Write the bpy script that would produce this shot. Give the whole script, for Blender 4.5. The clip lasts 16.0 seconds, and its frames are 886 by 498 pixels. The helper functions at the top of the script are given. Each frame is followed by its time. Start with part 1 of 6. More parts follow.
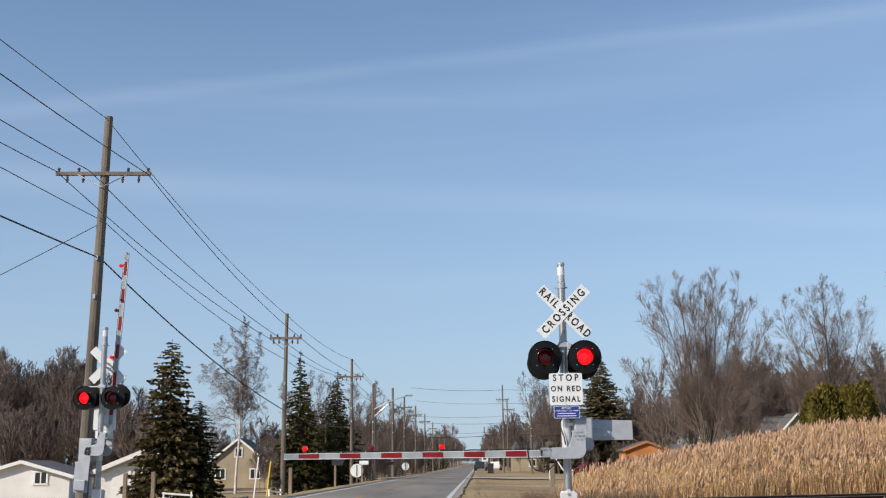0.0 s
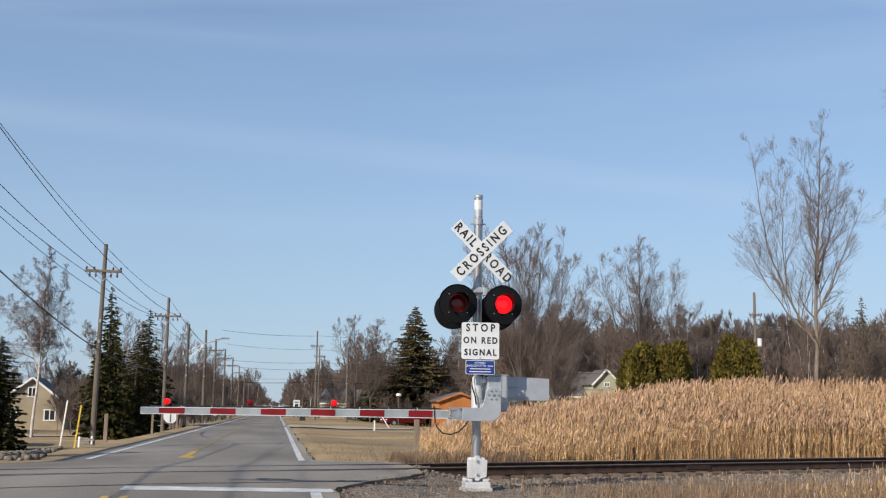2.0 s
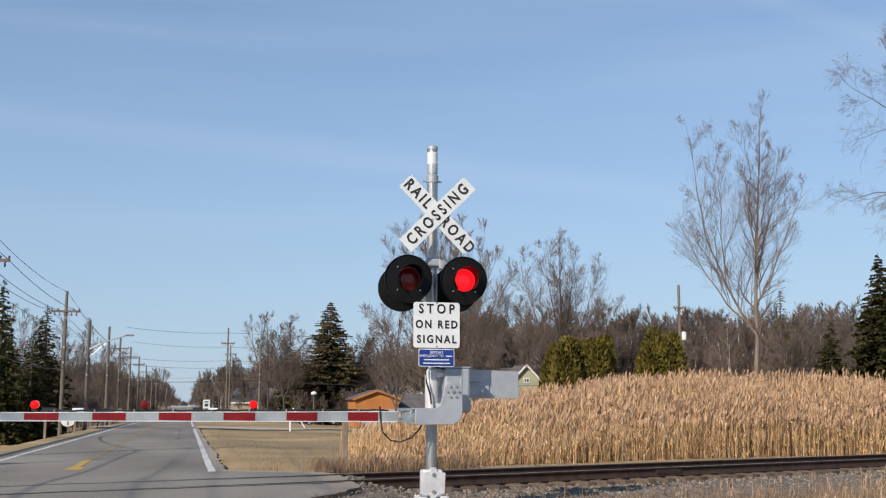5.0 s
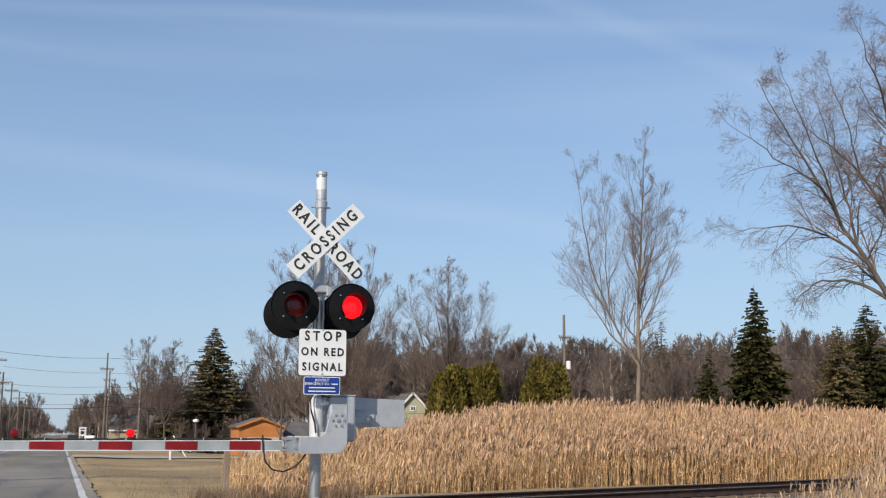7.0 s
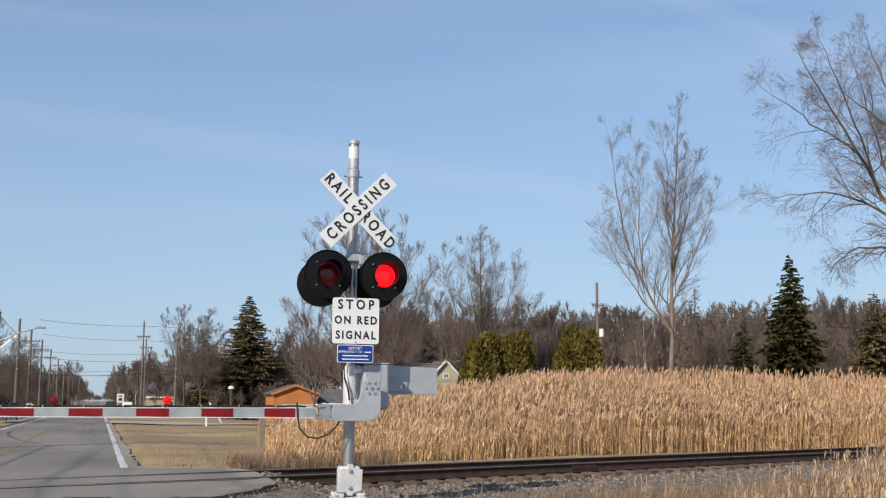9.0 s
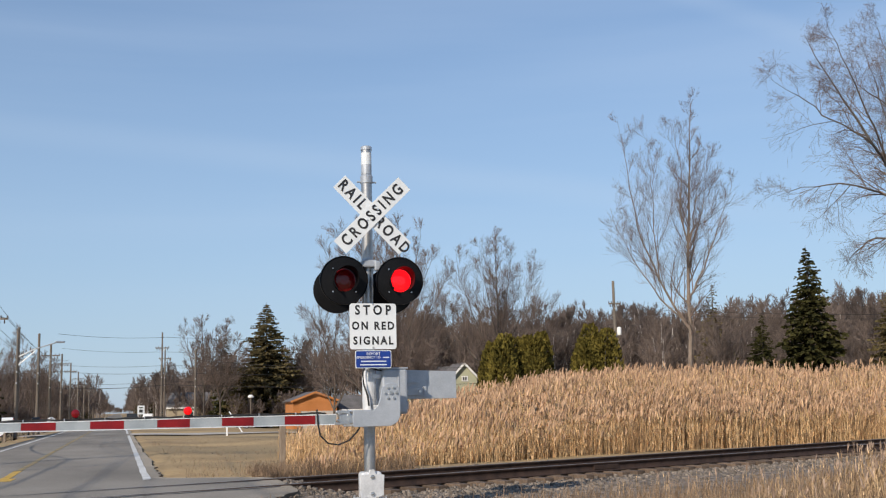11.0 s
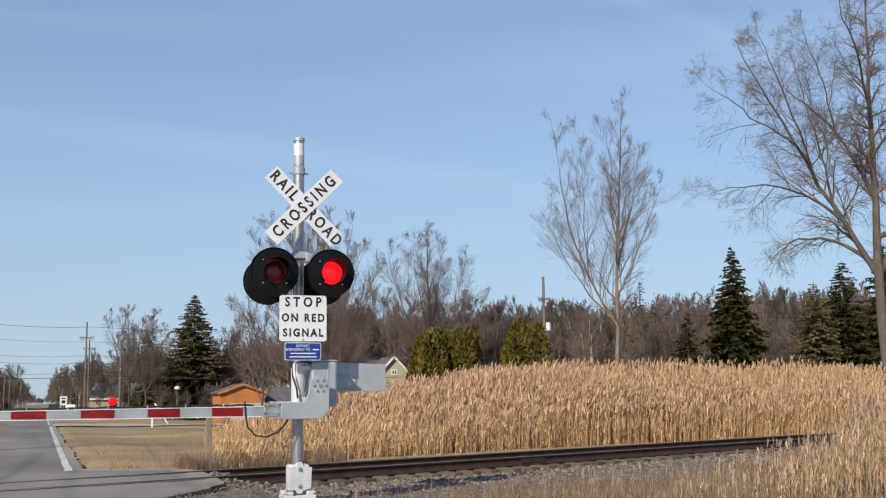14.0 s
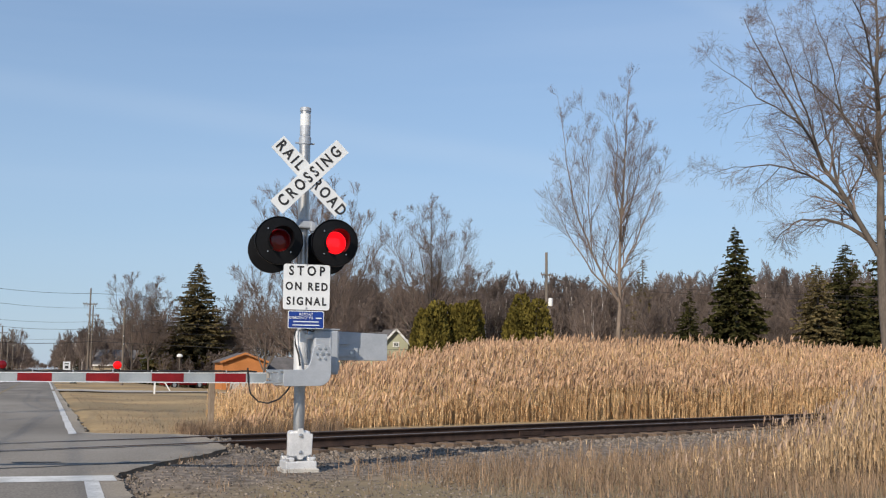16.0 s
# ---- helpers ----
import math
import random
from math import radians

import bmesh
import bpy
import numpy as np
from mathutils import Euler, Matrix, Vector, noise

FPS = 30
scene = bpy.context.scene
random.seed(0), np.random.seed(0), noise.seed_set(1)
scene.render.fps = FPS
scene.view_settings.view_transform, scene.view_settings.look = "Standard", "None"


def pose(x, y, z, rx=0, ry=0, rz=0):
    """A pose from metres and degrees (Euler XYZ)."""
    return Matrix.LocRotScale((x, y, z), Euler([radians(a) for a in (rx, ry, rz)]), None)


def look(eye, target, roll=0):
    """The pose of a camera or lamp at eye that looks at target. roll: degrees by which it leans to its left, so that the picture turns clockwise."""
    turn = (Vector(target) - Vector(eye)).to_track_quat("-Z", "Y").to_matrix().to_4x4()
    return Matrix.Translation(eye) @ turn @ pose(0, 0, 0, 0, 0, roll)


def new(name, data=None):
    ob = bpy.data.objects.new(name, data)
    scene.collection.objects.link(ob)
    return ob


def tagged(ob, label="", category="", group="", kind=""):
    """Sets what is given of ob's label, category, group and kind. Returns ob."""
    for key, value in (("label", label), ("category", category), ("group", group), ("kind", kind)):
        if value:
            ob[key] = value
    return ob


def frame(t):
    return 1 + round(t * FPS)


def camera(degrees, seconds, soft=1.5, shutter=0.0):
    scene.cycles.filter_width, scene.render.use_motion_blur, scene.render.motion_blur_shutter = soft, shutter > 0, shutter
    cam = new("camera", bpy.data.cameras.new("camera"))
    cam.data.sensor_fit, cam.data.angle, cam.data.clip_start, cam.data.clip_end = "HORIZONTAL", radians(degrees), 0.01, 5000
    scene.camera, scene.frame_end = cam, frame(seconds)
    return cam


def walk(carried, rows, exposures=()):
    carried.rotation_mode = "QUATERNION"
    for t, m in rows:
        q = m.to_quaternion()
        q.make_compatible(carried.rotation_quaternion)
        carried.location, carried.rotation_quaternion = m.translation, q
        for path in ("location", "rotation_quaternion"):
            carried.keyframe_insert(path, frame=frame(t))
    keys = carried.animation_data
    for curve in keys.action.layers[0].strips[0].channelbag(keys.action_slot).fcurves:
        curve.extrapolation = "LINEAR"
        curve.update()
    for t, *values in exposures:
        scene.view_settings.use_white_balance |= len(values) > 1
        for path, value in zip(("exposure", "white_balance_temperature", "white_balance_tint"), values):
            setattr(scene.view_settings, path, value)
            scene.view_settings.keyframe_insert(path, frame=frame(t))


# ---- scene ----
cam = camera(44.7, 16.0, soft=1.2)
PATH = [
    (0, (-1.633, -20.347, 1.047), (-1.692, -18.386, 1.436), -0.7),
    (0.5, (-2.134, -19.565, 1.133), (-2.081, -17.6, 1.502), -0.7),
    (1, (-2.475, -18.742, 1.186), (-2.328, -16.777, 1.529), -0.4),
    (1.5, (-2.794, -17.856, 1.233), (-2.567, -15.895, 1.553), 0.2),
    (2, (-3.177, -17.216, 1.267), (-2.882, -15.259, 1.561), 0.8),
    (2.5, (-3.241, -16.443, 1.277), (-2.874, -14.496, 1.549), 1.2),
    (3, (-3.165, -15.554, 1.305), (-2.741, -13.616, 1.562), 1.0),
    (5.3, (-3.096, -13.741, 1.309), (-2.631, -11.82, 1.611), -0.2),
    (5.5, (-3.091, -13.732, 1.315), (-2.604, -11.818, 1.627), -0.2),
    (6, (-3.073, -13.712, 1.321), (-2.512, -11.822, 1.658), -0.1),
    (6.5, (-3.075, -13.695, 1.333), (-2.456, -11.825, 1.679), 0.1),
    (7, (-3.075, -13.727, 1.319), (-2.426, -11.866, 1.66), 0.2),
    (7.5, (-3.085, -13.75, 1.305), (-2.432, -11.888, 1.632), 0.3),
    (8, (-3.091, -13.753, 1.311), (-2.451, -11.883, 1.619), 0.3),
    (8.5, (-3.081, -13.71, 1.322), (-2.463, -11.831, 1.615), 0.4),
    (9, (-3.076, -13.741, 1.325), (-2.481, -11.852, 1.607), 0.3),
    (11.5, (-3.08, -13.746, 1.327), (-2.502, -11.854, 1.615), -1.7),
    (12, (-3.081, -13.763, 1.325), (-2.463, -11.881, 1.607), -2.0),
    (12.5, (-3.085, -13.83, 1.319), (-2.431, -11.96, 1.593), -1.6),
    (13, (-3.083, -13.782, 1.326), (-2.402, -11.922, 1.604), -1.2),
    (13.5, (-3.078, -13.769, 1.326), (-2.388, -11.913, 1.606), -0.9),
    (14, (-3.086, -13.764, 1.322), (-2.397, -11.906, 1.596), -0.8),
    (14.5, (-3.089, -13.76, 1.32), (-2.406, -11.898, 1.58), -0.4),
    (15, (-3.092, -13.76, 1.319), (-2.411, -11.895, 1.563), -0.1),
    (15.5, (-3.095, -13.77, 1.314), (-2.415, -11.903, 1.544), 0.2),
    (16, (-3.118, -13.877, 1.284), (-2.434, -12.011, 1.51), 0.4),
]
walk(cam, [(t, look(eye, target, roll)) for t, eye, target, roll in PATH])

# ---- world and sun ----
SUN_AZ, SUN_EL = 226.0, 31.0          # compass-like angle from +y towards +x, and height
world = bpy.data.worlds.new("sky")
world.use_nodes = True
scene.world = world
wn, wl = world.node_tree.nodes, world.node_tree.links
sky = wn.new("ShaderNodeTexSky")
sky.sky_type, sky.sun_disc = "NISHITA", False
sky.sun_elevation, sky.sun_rotation = radians(SUN_EL), radians(SUN_AZ)
sky.air_density, sky.dust_density, sky.ozone_density = 1.0, 0.1, 4.0
# thin high cloud: long soft streaks over the whole dome
wc = wn.new("ShaderNodeTexCoord")
wm = wn.new("ShaderNodeMapping")
wm.inputs["Rotation"].default_value = (0.0, radians(-7), radians(20))
wm.inputs["Scale"].default_value = (0.55, 1.1, 7.5)
wl.new(wc.outputs["Generated"], wm.inputs[0])
wz = wn.new("ShaderNodeTexNoise")
wz.inputs["Scale"].default_value, wz.inputs["Detail"].default_value = 1.5, 5.0
wl.new(wm.outputs[0], wz.inputs[0])
wr = wn.new("ShaderNodeValToRGB")
wr.color_ramp.elements[0].position, wr.color_ramp.elements[1].position = 0.5, 0.78
wr.color_ramp.elements[0].color, wr.color_ramp.elements[1].color = (0, 0, 0, 1), (0.15, 0.15, 0.15, 1)
wl.new(wz.outputs[0], wr.inputs[0])
wx = wn.new("ShaderNodeMixRGB")
wx.inputs[2].default_value = (6.6, 7.4, 8.6, 1)
wl.new(wr.outputs[0], wx.inputs[0])
wl.new(sky.outputs[0], wx.inputs[1])
# old vapour trails: soft bands along great circles, broken up by noise
wb = wn.new("ShaderNodeTexNoise")
wb.inputs["Scale"].default_value, wb.inputs["Detail"].default_value = 3.0, 4.0
wl.new(wc.outputs["Generated"], wb.inputs[0])
for axis_, wide, most in (((-0.067, 0.2379, -0.969), 0.022, 0.2), ((0.0901, 0.3613, -0.9281), 0.012, 0.13), ((-0.2023, 0.4895, -0.8482), 0.016, 0.16)):
    wd_ = wn.new("ShaderNodeVectorMath")
    wd_.operation = "DOT_PRODUCT"
    wd_.inputs[1].default_value = axis_
    wl.new(wc.outputs["Generated"], wd_.inputs[0])
    wa = wn.new("ShaderNodeMath")
    wa.operation = "ABSOLUTE"
    wl.new(wd_.outputs["Value"], wa.inputs[0])
    wg = wn.new("ShaderNodeMapRange")
    wg.interpolation_type = "SMOOTHSTEP"
    wg.inputs[1].default_value, wg.inputs[2].default_value = 0.0, wide
    wg.inputs[3].default_value, wg.inputs[4].default_value = most * 1.15, 0.0
    wl.new(wa.outputs[0], wg.inputs[0])
    wk = wn.new("ShaderNodeMath")
    wk.operation = "MULTIPLY"
    wl.new(wg.outputs[0], wk.inputs[0])
    wl.new(wb.outputs[0], wk.inputs[1])
    wq = wn.new("ShaderNodeMixRGB")
    wq.inputs[2].default_value = (6.0, 6.8, 7.8, 1)
    wl.new(wk.outputs[0], wq.inputs[0])
    wl.new(wx.outputs[0], wq.inputs[1])
    wx = wq
# pale haze that thickens towards the horizon
ws = wn.new("ShaderNodeSeparateXYZ")
wl.new(wc.outputs["Generated"], ws.inputs[0])
wh = wn.new("ShaderNodeMapRange")
wh.inputs[1].default_value, wh.inputs[2].default_value = 0.0, 0.42
wh.inputs[3].default_value, wh.inputs[4].default_value = 0.85, 0.14
wl.new(ws.outputs[2], wh.inputs[0])
wy = wn.new("ShaderNodeMixRGB")
wy.inputs[2].default_value = (2.78, 3.72, 4.98, 1)
wl.new(wh.outputs[0], wy.inputs[0])
wl.new(wx.outputs[0], wy.inputs[1])
wl.new(wy.outputs[0], wn["Background"].inputs[0])
wn["Background"].inputs[1].default_value = 0.134
sun = new("sun", bpy.data.lights.new("sun", "SUN"))
sun.data.energy, sun.data.angle, sun.data.color = 4.7, radians(0.53), (1.0, 0.88, 0.73)
_sa, _se = radians(SUN_AZ), radians(SUN_EL)
sun.matrix_world = look((math.sin(_sa) * math.cos(_se) * 50, math.cos(_sa) * math.cos(_se) * 50, math.sin(_se) * 50), (0, 0, 0))


# ---- materials ----
def mat(name, a, b, rough=0.8, scale=6.0, fine=40.0, bump=0.15, metal=0.0, island=0.0, stretch=(1, 1, 1), spec=0.4, obrand=0.0):
    """Two colours mixed by broad and fine noise, with relief; island: how far separate pieces differ in value."""
    m = bpy.data.materials.new(name)
    m.use_nodes = True
    n, l = m.node_tree.nodes, m.node_tree.links
    p = n["Principled BSDF"]
    co = n.new("ShaderNodeTexCoord")
    mp = n.new("ShaderNodeMapping")
    mp.inputs["Scale"].default_value = stretch
    l.new(co.outputs["Object"], mp.inputs[0])
    n1, n2 = n.new("ShaderNodeTexNoise"), n.new("ShaderNodeTexNoise")
    n1.inputs["Scale"].default_value, n1.inputs["Detail"].default_value = scale, 4
    n2.inputs["Scale"].default_value, n2.inputs["Detail"].default_value = fine, 3
    l.new(mp.outputs[0], n1.inputs[0])
    l.new(mp.outputs[0], n2.inputs[0])
    ad = n.new("ShaderNodeMath")
    ad.operation = "MULTIPLY_ADD"
    l.new(n2.outputs[0], ad.inputs[0])
    ad.inputs[1].default_value = 0.6
    l.new(n1.outputs[0], ad.inputs[2])
    rp = n.new("ShaderNodeValToRGB")
    rp.color_ramp.elements[0].position, rp.color_ramp.elements[1].position = 0.55, 1.05
    rp.color_ramp.elements[1].position = 1.0
    rp.color_ramp.elements[0].color, rp.color_ramp.elements[1].color = (*a, 1), (*b, 1)
    l.new(ad.outputs[0], rp.inputs[0])
    out = rp.outputs[0]
    if island or obrand:
        g = n.new("ShaderNodeNewGeometry") if island else n.new("ShaderNodeObjectInfo")
        mr = n.new("ShaderNodeMapRange")
        k = island or obrand
        mr.inputs[3].default_value, mr.inputs[4].default_value = 1 - k, 1 + k
        l.new(g.outputs["Random Per Island" if island else "Random"], mr.inputs[0])
        hs = n.new("ShaderNodeHueSaturation")
        l.new(mr.outputs[0], hs.inputs["Value"])
        l.new(out, hs.inputs["Color"])
        out = hs.outputs[0]
    l.new(out, p.inputs["Base Color"])
    p.inputs["Roughness"].default_value = rough
    p.inputs["Metallic"].default_value = metal
    p.inputs["Specular IOR Level"].default_value = spec
    if bump:
        bp = n.new("ShaderNodeBump")
        bp.inputs["Strength"].default_value, bp.inputs["Distance"].default_value = bump, 0.02
        l.new(ad.outputs[0], bp.inputs["Height"])
        l.new(bp.outputs[0], p.inputs["Normal"])
    return m


def lamp_mat(name, colour, strength, base=(0.25, 0.0, 0.0)):
    m = mat(name, base, base, rough=0.15, bump=0.0)
    p = m.node_tree.nodes["Principled BSDF"]
    p.inputs["Emission Color"].default_value, p.inputs["Emission Strength"].default_value = (*colour, 1), strength
    return m


M_STEEL = mat("galvanised_steel", (0.44, 0.445, 0.45), (0.66, 0.665, 0.67), rough=0.28, scale=5, fine=60, bump=0.05, metal=0.85)
M_ALU = mat("cast_aluminium", (0.34, 0.37, 0.41), (0.46, 0.49, 0.53), rough=0.5, scale=4, fine=70, bump=0.06, metal=0.35)
M_MAST = mat("weathered_mast_steel", (0.3, 0.305, 0.31), (0.46, 0.465, 0.47), rough=0.4, scale=3, fine=40, bump=0.06, metal=0.8)
M_BASE = mat("aluminium_painted_casting", (0.56, 0.565, 0.57), (0.74, 0.745, 0.75), rough=0.45, scale=5, fine=50, bump=0.08, metal=0.25)
M_SIGN = mat("white_sign_sheeting", (0.6, 0.635, 0.66), (0.72, 0.75, 0.77), rough=0.45, scale=2.5, fine=60, bump=0.02)
M_BLACK = mat("black_letter_film", (0.012, 0.012, 0.014), (0.03, 0.03, 0.032), rough=0.5, bump=0.0)
M_BLACKMETAL = mat("black_painted_metal", (0.003, 0.0032, 0.004), (0.008, 0.0085, 0.01), rough=0.5, scale=4, bump=0.04, spec=0.16)
M_BLUE = mat("blue_sign_sheeting", (0.006, 0.03, 0.2), (0.012, 0.05, 0.28), rough=0.4, bump=0.02)
M_RED = mat("red_reflective_tape", (0.15, 0.003, 0.006), (0.24, 0.007, 0.01), rough=0.4, scale=4, fine=90, bump=0.03)
M_WHITE = mat("white_reflective_tape", (0.24, 0.275, 0.295), (0.35, 0.385, 0.41), rough=0.42, scale=4, fine=90, bump=0.03)
M_CABLE = mat("black_rubber_cable", (0.01, 0.01, 0.01), (0.03, 0.03, 0.03), rough=0.6, bump=0.0)
M_LENS_ON = lamp_mat("lit_red_lens", (1.0, 0.006, 0.012), 1.5)
M_LENS_OFF = lamp_mat("unlit_red_lens", (1.0, 0.0, 0.0), 0.0, (0.16, 0.004, 0.006))
M_ARMLAMP = lamp_mat("lit_arm_lamp", (1.0, 0.008, 0.01), 0.7)
M_CONC = mat("concrete", (0.34, 0.32, 0.29), (0.5, 0.48, 0.44), rough=0.9, scale=3, fine=50, bump=0.3)
M_ASPHALT = mat("worn_asphalt", (0.155, 0.141, 0.123), (0.3, 0.275, 0.24), spec=0.12, rough=0.85, scale=0.35, fine=45, bump=0.25, stretch=(1, 0.35, 1))
M_LINE = mat("worn_white_road_paint", (0.42, 0.42, 0.4), (0.72, 0.72, 0.7), rough=0.7, scale=3, fine=25, bump=0.1)
M_YELLOWOLD = mat("faded_yellow_road_paint", (0.15, 0.13, 0.09), (0.34, 0.25, 0.1), rough=0.75, scale=1.2, fine=18, bump=0.1)
M_YELLOW = mat("worn_yellow_road_paint", (0.36, 0.22, 0.05), (0.62, 0.4, 0.06), rough=0.7, scale=3, fine=25, bump=0.1)
M_SEAL = mat("dark_crack_sealant", (0.02, 0.02, 0.02), (0.05, 0.05, 0.05), rough=0.6, bump=0.1)
M_RAIL = mat("rusty_rail_steel", (0.028, 0.018, 0.014), (0.075, 0.045, 0.032), rough=0.65, scale=5, fine=60, bump=0.2, metal=0.2)
M_RAILTOP = mat("worn_rail_head", (0.16, 0.13, 0.11), (0.3, 0.26, 0.23), rough=0.4, scale=3, fine=50, bump=0.04, metal=0.6, stretch=(0.2, 4, 1))
M_TIE = mat("weathered_tie_wood", (0.055, 0.04, 0.03), (0.17, 0.12, 0.085), rough=0.9, scale=4, fine=30, bump=0.4, obrand=0.3)
M_STONE = mat("ballast_stone", (0.1, 0.082, 0.066), (0.235, 0.197, 0.16), rough=0.9, scale=8, fine=60, bump=0.2, island=0.45)
M_REED = mat("dry_reed_straw", (0.5, 0.31, 0.155), (0.75, 0.525, 0.29), rough=0.8, scale=1.2, fine=12, bump=0.0, island=0.38)
M_DULLREED = mat("weathered_reed_straw", (0.34, 0.225, 0.125), (0.6, 0.43, 0.255), rough=0.9, scale=1.2, fine=12, bump=0.0, island=0.4)
M_DULLPLUME = mat("weathered_plume", (0.2, 0.135, 0.1), (0.4, 0.3, 0.225), rough=0.95, scale=2, fine=30, bump=0.0, island=0.4)
M_PLUME = mat("reed_plume", (0.33, 0.2, 0.12), (0.54, 0.365, 0.235), rough=0.95, scale=2, fine=30, bump=0.0, island=0.35)
M_DRYGRASS = mat("dry_verge_grass", (0.12, 0.08, 0.056), (0.31, 0.215, 0.135), rough=0.9, scale=2, fine=14, bump=0.0, island=0.4)
M_BARK = mat("grey_brown_bark", (0.06, 0.05, 0.041), (0.14, 0.116, 0.096), rough=0.95, scale=4, fine=26, bump=0.5, stretch=(1, 1, 0.25), island=0.15)
M_TWIG = mat("thin_twigs", (0.105, 0.078, 0.065), (0.215, 0.165, 0.14), rough=0.95, scale=0.6, fine=6, bump=0.0, island=0.25)
M_PALEBARK = mat("pale_tan_bark", (0.13, 0.1, 0.078), (0.27, 0.215, 0.168), rough=0.9, scale=3, fine=20, bump=0.4, stretch=(1, 1, 0.3), island=0.15)
M_BIRCH = mat("white_birch_bark", (0.36, 0.32, 0.29), (0.66, 0.62, 0.58), rough=0.8, scale=3, fine=16, bump=0.2, stretch=(0.4, 0.4, 2))
M_WOODS = mat("far_wood_twigs", (0.088, 0.068, 0.058), (0.185, 0.143, 0.122), rough=0.95, scale=0.12, fine=1.5, bump=0.0, island=0.3)
M_SPRUCE = mat("spruce_needles", (0.018, 0.02, 0.008), (0.064, 0.06, 0.022), spec=0.05, rough=0.8, scale=0.5, fine=6, bump=0.0, island=0.35)
M_SPRUCE_DRY = mat("browned_spruce_needles", (0.042, 0.036, 0.016), (0.165, 0.13, 0.062), spec=0.05, rough=0.85, scale=0.35, fine=5, bump=0.0, island=0.35)
M_CEDAR = mat("cedar_foliage", (0.045, 0.04, 0.009), (0.17, 0.135, 0.03), spec=0.12, rough=0.85, scale=0.8, fine=6, bump=0.0, island=0.35)
M_POLE = mat("weathered_pole_wood", (0.1, 0.085, 0.07), (0.2, 0.17, 0.14), rough=0.9, scale=2, fine=30, bump=0.3, stretch=(1, 1, 0.15))
M_INSUL = mat("porcelain_insulator", (0.06, 0.05, 0.05), (0.12, 0.1, 0.1), rough=0.3, bump=0.0)
M_TAN = mat("tan_house_siding", (0.3, 0.255, 0.18), (0.38, 0.325, 0.235), rough=0.8, scale=0.8, fine=12, bump=0.1)
M_OLIVE = mat("sage_green_siding", (0.36, 0.36, 0.25), (0.45, 0.45, 0.32), rough=0.8, scale=0.8, fine=12, bump=0.1)
M_WHITEWALL = mat("white_painted_siding", (0.68, 0.67, 0.65), (0.8, 0.79, 0.77), rough=0.7, scale=0.8, fine=12, bump=0.1)
M_TRIM = mat("white_trim_paint", (0.72, 0.72, 0.7), (0.82, 0.82, 0.8), rough=0.6, bump=0.05)
M_SHINGLE = mat("grey_roof_shingles", (0.08, 0.078, 0.078), (0.16, 0.15, 0.15), rough=0.9, scale=1.0, fine=14, bump=0.3)
M_ORANGE = mat("orange_brown_siding", (0.42, 0.16, 0.045), (0.52, 0.21, 0.07), rough=0.8, scale=0.8, fine=12, bump=0.1)
M_GLASS = mat("dark_window_glass", (0.02, 0.025, 0.03), (0.04, 0.045, 0.05), rough=0.08, bump=0.0, spec=0.6)
M_WOODPOST = mat("grey_fence_wood", (0.15, 0.11, 0.08), (0.3, 0.24, 0.18), rough=0.9, scale=3, fine=30, bump=0.4, stretch=(1, 1, 0.2))
M_YPLASTIC = mat("yellow_plastic_guard", (0.6, 0.42, 0.03), (0.72, 0.52, 0.06), rough=0.5, bump=0.03)
M_CARRED = mat("dark_red_car_paint", (0.1, 0.006, 0.008), (0.15, 0.01, 0.012), rough=0.25, bump=0.0)
M_CARWHITE = mat("white_car_paint", (0.7, 0.7, 0.7), (0.78, 0.78, 0.78), rough=0.25, bump=0.0)
M_CARDARK = mat("dark_car_paint", (0.02, 0.022, 0.025), (0.04, 0.042, 0.045), rough=0.25, bump=0.0)
M_TYRE = mat("tyre_rubber", (0.012, 0.012, 0.012), (0.03, 0.03, 0.03), rough=0.8, bump=0.1)


